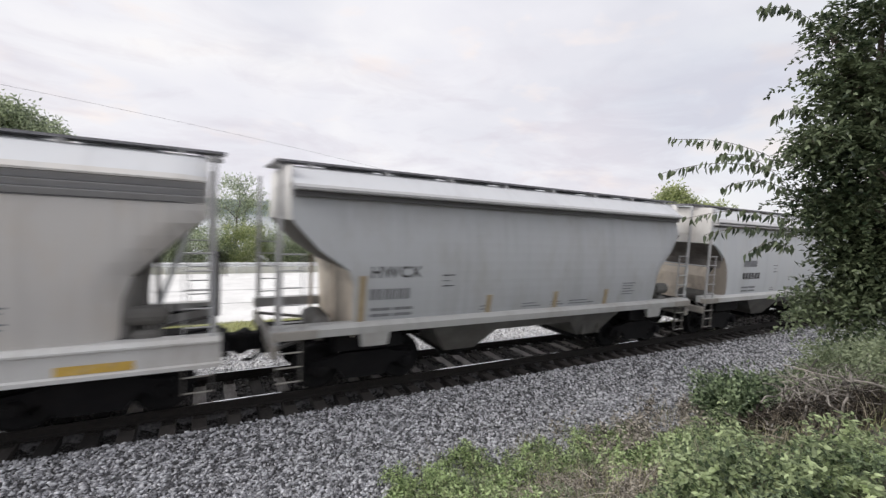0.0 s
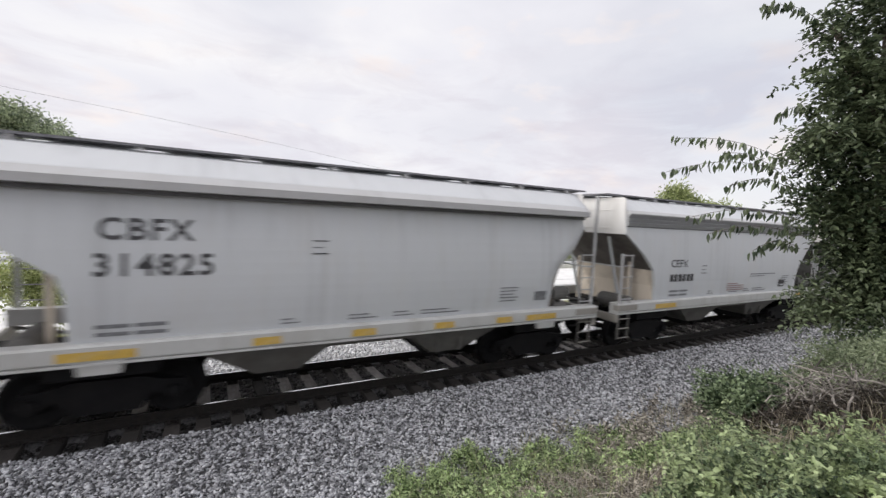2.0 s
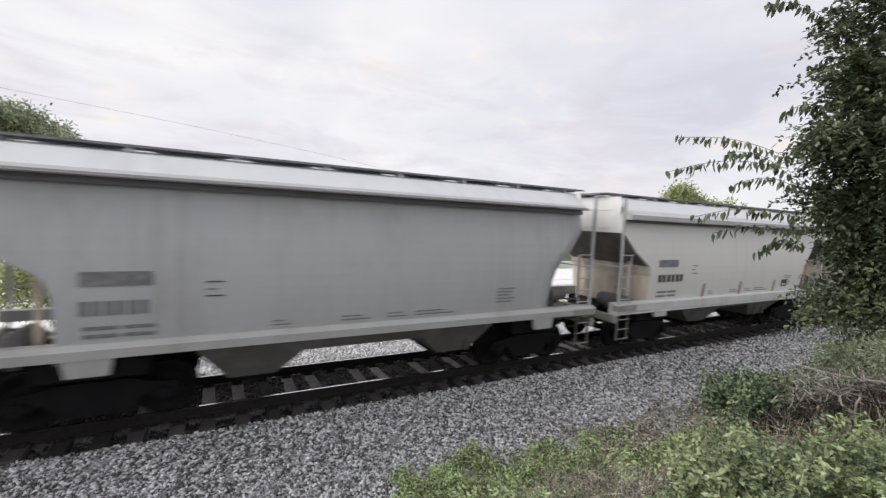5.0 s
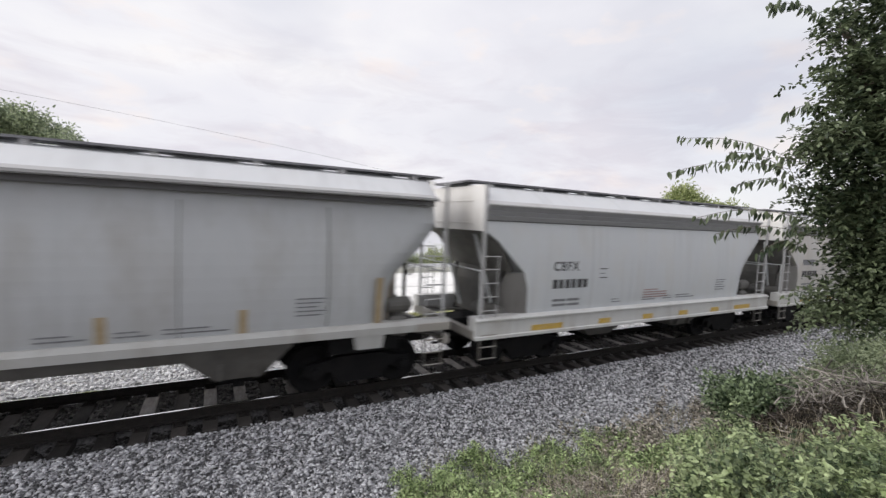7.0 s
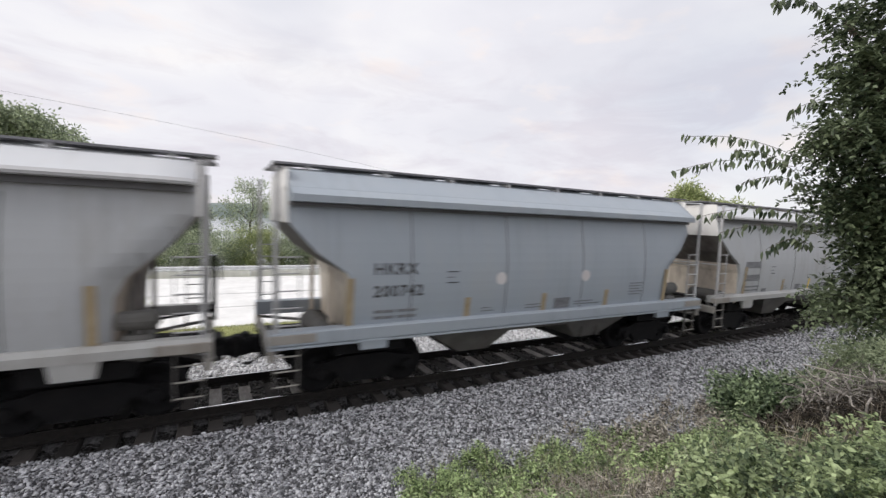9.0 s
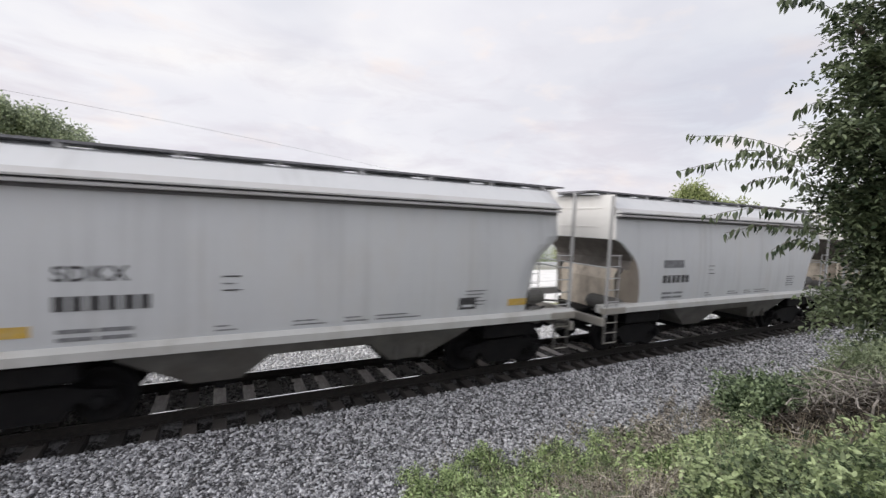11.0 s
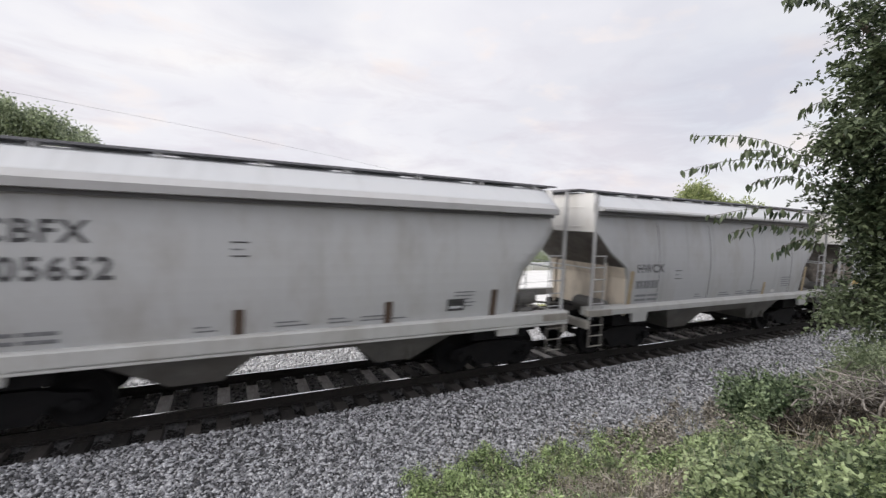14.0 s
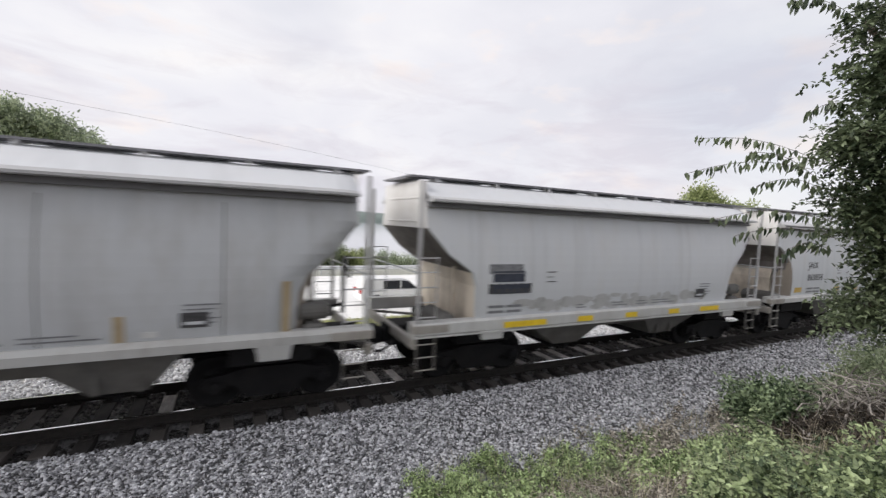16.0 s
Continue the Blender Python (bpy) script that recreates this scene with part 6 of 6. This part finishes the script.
tree("dark green tree on the river bank", (-2.2, 31, -3.0), (-2.2, 31, 0.5),
     [(-1.9, 31, 4.9, 0.8, 0.8, 1.15), (-4.1, 31, 5.0, 0.75, 0.8, 1.1), (-4.3, 31, 3.3, 1.1, 1.0, 1.0), (-1.7, 31, 3.2, 1.0, 1.0, 1.1), (-2.4, 31, 1.6, 2.0, 1.5, 1.7)], "leaf_far", 0.22, 300, 44, 0.26, 0.16, 63, 0.1, 0.2)
tree("tall green tree on the river bank", (-7.5, 33, -3.3), (-7.5, 33, 2.0),
     [(-7.4, 33, 2.8, 2.2, 2.0, 2.4), (-10.0, 33, 2.4, 2.0, 2.0, 2.2), (-5.6, 33, 3.6, 1.1, 1.1, 1.9)], "leaf_far", 0.24, 440, 50, 0.34, 0.2, 64, 0.1, 0.2)
tree("big spreading green tree beyond the road", (-18, 45, -5.0), (-18, 45, 4.0),
     [(-13.6, 45, 9.5, 2.0, 2.2, 1.2), (-16.2, 45, 10.8, 2.2, 2.4, 1.4), (-19.5, 45, 11.2, 3.0, 3.0, 2.0), (-23, 45, 9.2, 3.6, 3.0, 2.8), (-17, 45, 6.6, 4.4, 3.0, 2.6)], "leaf_far", 0.33, 520, 70, 0.36, 0.35, 65, 0.1, 0.2)
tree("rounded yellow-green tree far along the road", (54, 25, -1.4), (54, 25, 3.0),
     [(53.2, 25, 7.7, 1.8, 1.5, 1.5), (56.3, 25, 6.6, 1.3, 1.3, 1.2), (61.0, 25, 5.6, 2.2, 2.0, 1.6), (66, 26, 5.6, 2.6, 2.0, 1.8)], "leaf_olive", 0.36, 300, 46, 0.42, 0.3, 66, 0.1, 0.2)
for i, (x, y, r, h) in enumerate([(-5.5, 26, 1.9, 3.6), (-2.6, 25.4, 1.8, 3.5), (0.2, 25, 1.7, 3.4), (2.6, 25.2, 1.8, 3.7), (5.0, 25, 1.7, 3.4), (7.0, 25.3, 1.5, 2.9), (9.2, 25, 1.4, 2.3), (11.6, 25.4, 1.5, 2.0),
                                  (14.5, 26, 1.8, 1.9), (18, 26, 2.0, 2.2), (22.5, 26, 2.2, 2.2), (28, 26, 2.4, 2.6), (34, 26, 2.6, 3.0)]):
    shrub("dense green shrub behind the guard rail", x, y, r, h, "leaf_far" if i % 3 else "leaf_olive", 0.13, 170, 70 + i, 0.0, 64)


def bare_sapling():
    rng = np.random.default_rng(91)
    bm = bmesh.new()
    z = ground_z(24.5)
    wood(bm, (9.8, 24.5, z - 0.1), (9.9, 24.5, z + 3.4), 0.05, 0.015, rng, 5, 0.02)
    for i in range(16):
        h = rng.uniform(1.2, 3.2)
        a = rng.uniform(0, 2 * math.pi)
        wood(bm, (9.85, 24.5, z + h), (9.85 + math.cos(a) * 0.6, 24.5 + math.sin(a) * 0.5, z + h + rng.uniform(0.2, 0.8)), 0.016, 0.004, rng, 3, 0.06)
    me = bpy.data.meshes.new("bare_sapling")
    bm.to_mesh(me)
    bm.free()
    tagged(place("bare_sapling", me, M["bark"]), "thin bare sapling behind the guard rail", "tree")


bare_sapling()


def overhead_wire():
    bm = bmesh.new()
    pts = [(-46 + i * 3.0, 30.0, 10.15 - 0.088 * (-46 + i * 3.0 + 5.0) - 0.0011 * (-46 + i * 3.0 + 5.0) ** 2 * (1 if -46 + i * 3.0 > -5 else 0.6)) for i in range(34)]
    for a, b in zip(pts, pts[1:]):
        rod(bm, a, b, 0.008, 5)
    me = bpy.data.meshes.new("overhead_wire")
    bm.to_mesh(me)
    bm.free()
    tagged(place("overhead_wire", me, M["wire"]), "single thin overhead cable above the road", "cable", kind="structure")


overhead_wire()


# ---- road traffic ----
def car_tyre(bm):
    lathe(bm, [(0.20, -0.10), (0.29, -0.10), (0.325, -0.06), (0.325, 0.06), (0.29, 0.10), (0.20, 0.10)], 22)


def car_rim(bm):
    lathe(bm, [(0.04, -0.108), (0.07, -0.115), (0.19, -0.10), (0.205, -0.06), (0.205, 0.06), (0.19, 0.09), (0.04, 0.09)], 18)


def motor_car(label, paint_key, shell, cabin, glass, length, half, axles, lamps, k=1.0):
    """A car or van that drives along +x: shell and cabin outlines are (x, z), glass lists side windows."""
    shell, cabin = [(x * k, z * k) for x, z in shell], [(x * k, z * k) for x, z in cabin]
    glass = [[(x * k, z * k) for x, z in g] for g in glass]
    half, axles, lamps = half * k, [x * k for x in axles], [(x * k, z * k, m) for x, z, m in lamps]
    car = tagged(new("car" if length < 4.6 else "van"), label, "car" if length < 4.6 else "van")

    def body(bm):
        sub = bmesh.new()
        prism(sub, shell, "y", -half, half)
        bmesh.ops.bevel(sub, geom=sub.edges[:], offset=0.06, segments=2, affect="EDGES")
        join_into(bm, sub)

    def top(bm):
        sub = bmesh.new()
        prism(sub, cabin, "y", -half + 0.10, half - 0.10)
        bmesh.ops.bevel(sub, geom=sub.edges[:], offset=0.07, segments=2, affect="EDGES")
        join_into(bm, sub)

    part("body", label + "_body", body, M[paint_key], car, smooth=True)
    part("cabin", label + "_cabin", top, M[paint_key], car, smooth=True)
    for s in (-1, 1):
        for i, g in enumerate(glass):
            part("side_window", "%s_glass_%d" % (label, i), lambda bm, g=g: prism(bm, g, "y", -0.012, 0.012), M["glass"], car, pose(0, s * (half - 0.095), 0))
        for x in axles:
            w = part("wheel", "car_tyre", car_tyre, M["rubber"], car, pose(x, s * (half - 0.08), 0.325), smooth=True)
            part("rim", "car_rim", car_rim, M["steel"], w, smooth=True)
    for x, z, mat in lamps:
        for s in (-1, 1):
            part("headlight" if mat == "lamp_clear" else "tail_light", label + "_lamp", lambda bm: soft_box(bm, -0.06, 0.06, -0.16, 0.16, -0.08, 0.08, 0.02), M[mat], car, pose(x, s * (half - 0.26), z))
    return car


red_car = motor_car("red hatchback car driving along the road", "red",
                    [(-2.0, 0.30), (2.02, 0.28), (2.08, 0.55), (1.95, 0.74), (1.05, 0.90), (-1.95, 0.98), (-2.08, 0.62)],
                    [(1.10, 0.86), (0.35, 1.40), (-0.95, 1.46), (-1.90, 1.02), (-1.92, 0.90)],
                    [[(0.92, 0.93), (0.36, 1.32), (-0.10, 1.35), (-0.10, 0.95)], [(-0.18, 0.95), (-0.18, 1.35), (-0.85, 1.37), (-1.25, 1.05), (-1.2, 0.97)]], 4.1, 0.86, (-1.28, 1.28),
                    [(2.02, 0.62, "lamp_clear"), (-2.04, 0.78, "lamp_red")], 0.86)
white_car = motor_car("white estate car with dark windows on the road", "whitecar",
                      [(-1.98, 0.30), (1.98, 0.28), (2.05, 0.56), (1.92, 0.80), (1.15, 0.94), (-1.98, 0.96), (-2.05, 0.60)],
                      [(1.25, 0.90), (0.55, 1.42), (0.2, 1.50), (-1.80, 1.50), (-1.99, 0.90)],
                      [[(1.02, 0.97), (0.52, 1.36), (0.15, 1.40), (0.15, 0.97)], [(0.05, 0.97), (0.05, 1.40), (-0.85, 1.40), (-0.85, 0.97)]], 4.1, 0.86, (-1.25, 1.28),
                      [(1.98, 0.64, "lamp_clear"), (-2.0, 0.82, "lamp_red")], 0.89)


# ---- what moves ----

def train_at(t):
    return 0.700 + 17.1287 * t - 0.01261 * t * t


# shift of each car along the track, in metres, fitted to the camera's view
VIEW_SHIFT = {1: 0.03, 4: -0.12, 5: -0.17, 6: -0.15, 7: -0.15, 8: -0.17, 9: -0.18, 10: 0.0, 11: 0.17, 12: 0.20, 13: 0.15, 14: -0.15, 15: -0.33, 16: -0.20,
         17: 0.0, 18: -0.02, 19: 0.10, 20: 0.0, 21: 0.15, 22: 0.13, 23: 0.13}


def motions():
    for k, car in TRAIN.items():
        off = HALF - 2 * HALF * k + VIEW_SHIFT.get(k, 0.0)
        walk(car, [(t, pose(train_at(t) + off, 0, 0)) for t in (0, 4, 8, 12, 16)])
    walk(red_car, [(t, pose(5.80 + 14.0 * (t - 8.4), 11.2, -0.64)) for t in (0, 4, 8, 12, 16)])
    walk(white_car, [(t, pose(7.15 + 15.0 * (t - 16.0), 10.3, -0.645)) for t in (0, 4, 8, 12, 16)])
    # the wheels roll without slipping; alike axles share one set of keys
    shared = {}
    for k, w in WHEELS:
        if k not in shared:
            x = -0.889 if k == 0 else 0.889
            steps = 480
            walk(w, [(i / FPS, pose(x, 0, 0.457) @ Matrix.Rotation(train_at(i / FPS) / 0.457, 4, "Y")) for i in range(steps + 1)])
            shared[k] = w.animation_data
        else:
            w.rotation_mode = "QUATERNION"
            w.animation_data_create()
            w.animation_data.action = shared[k].action
            w.animation_data.action_slot = shared[k].action_slot


motions()
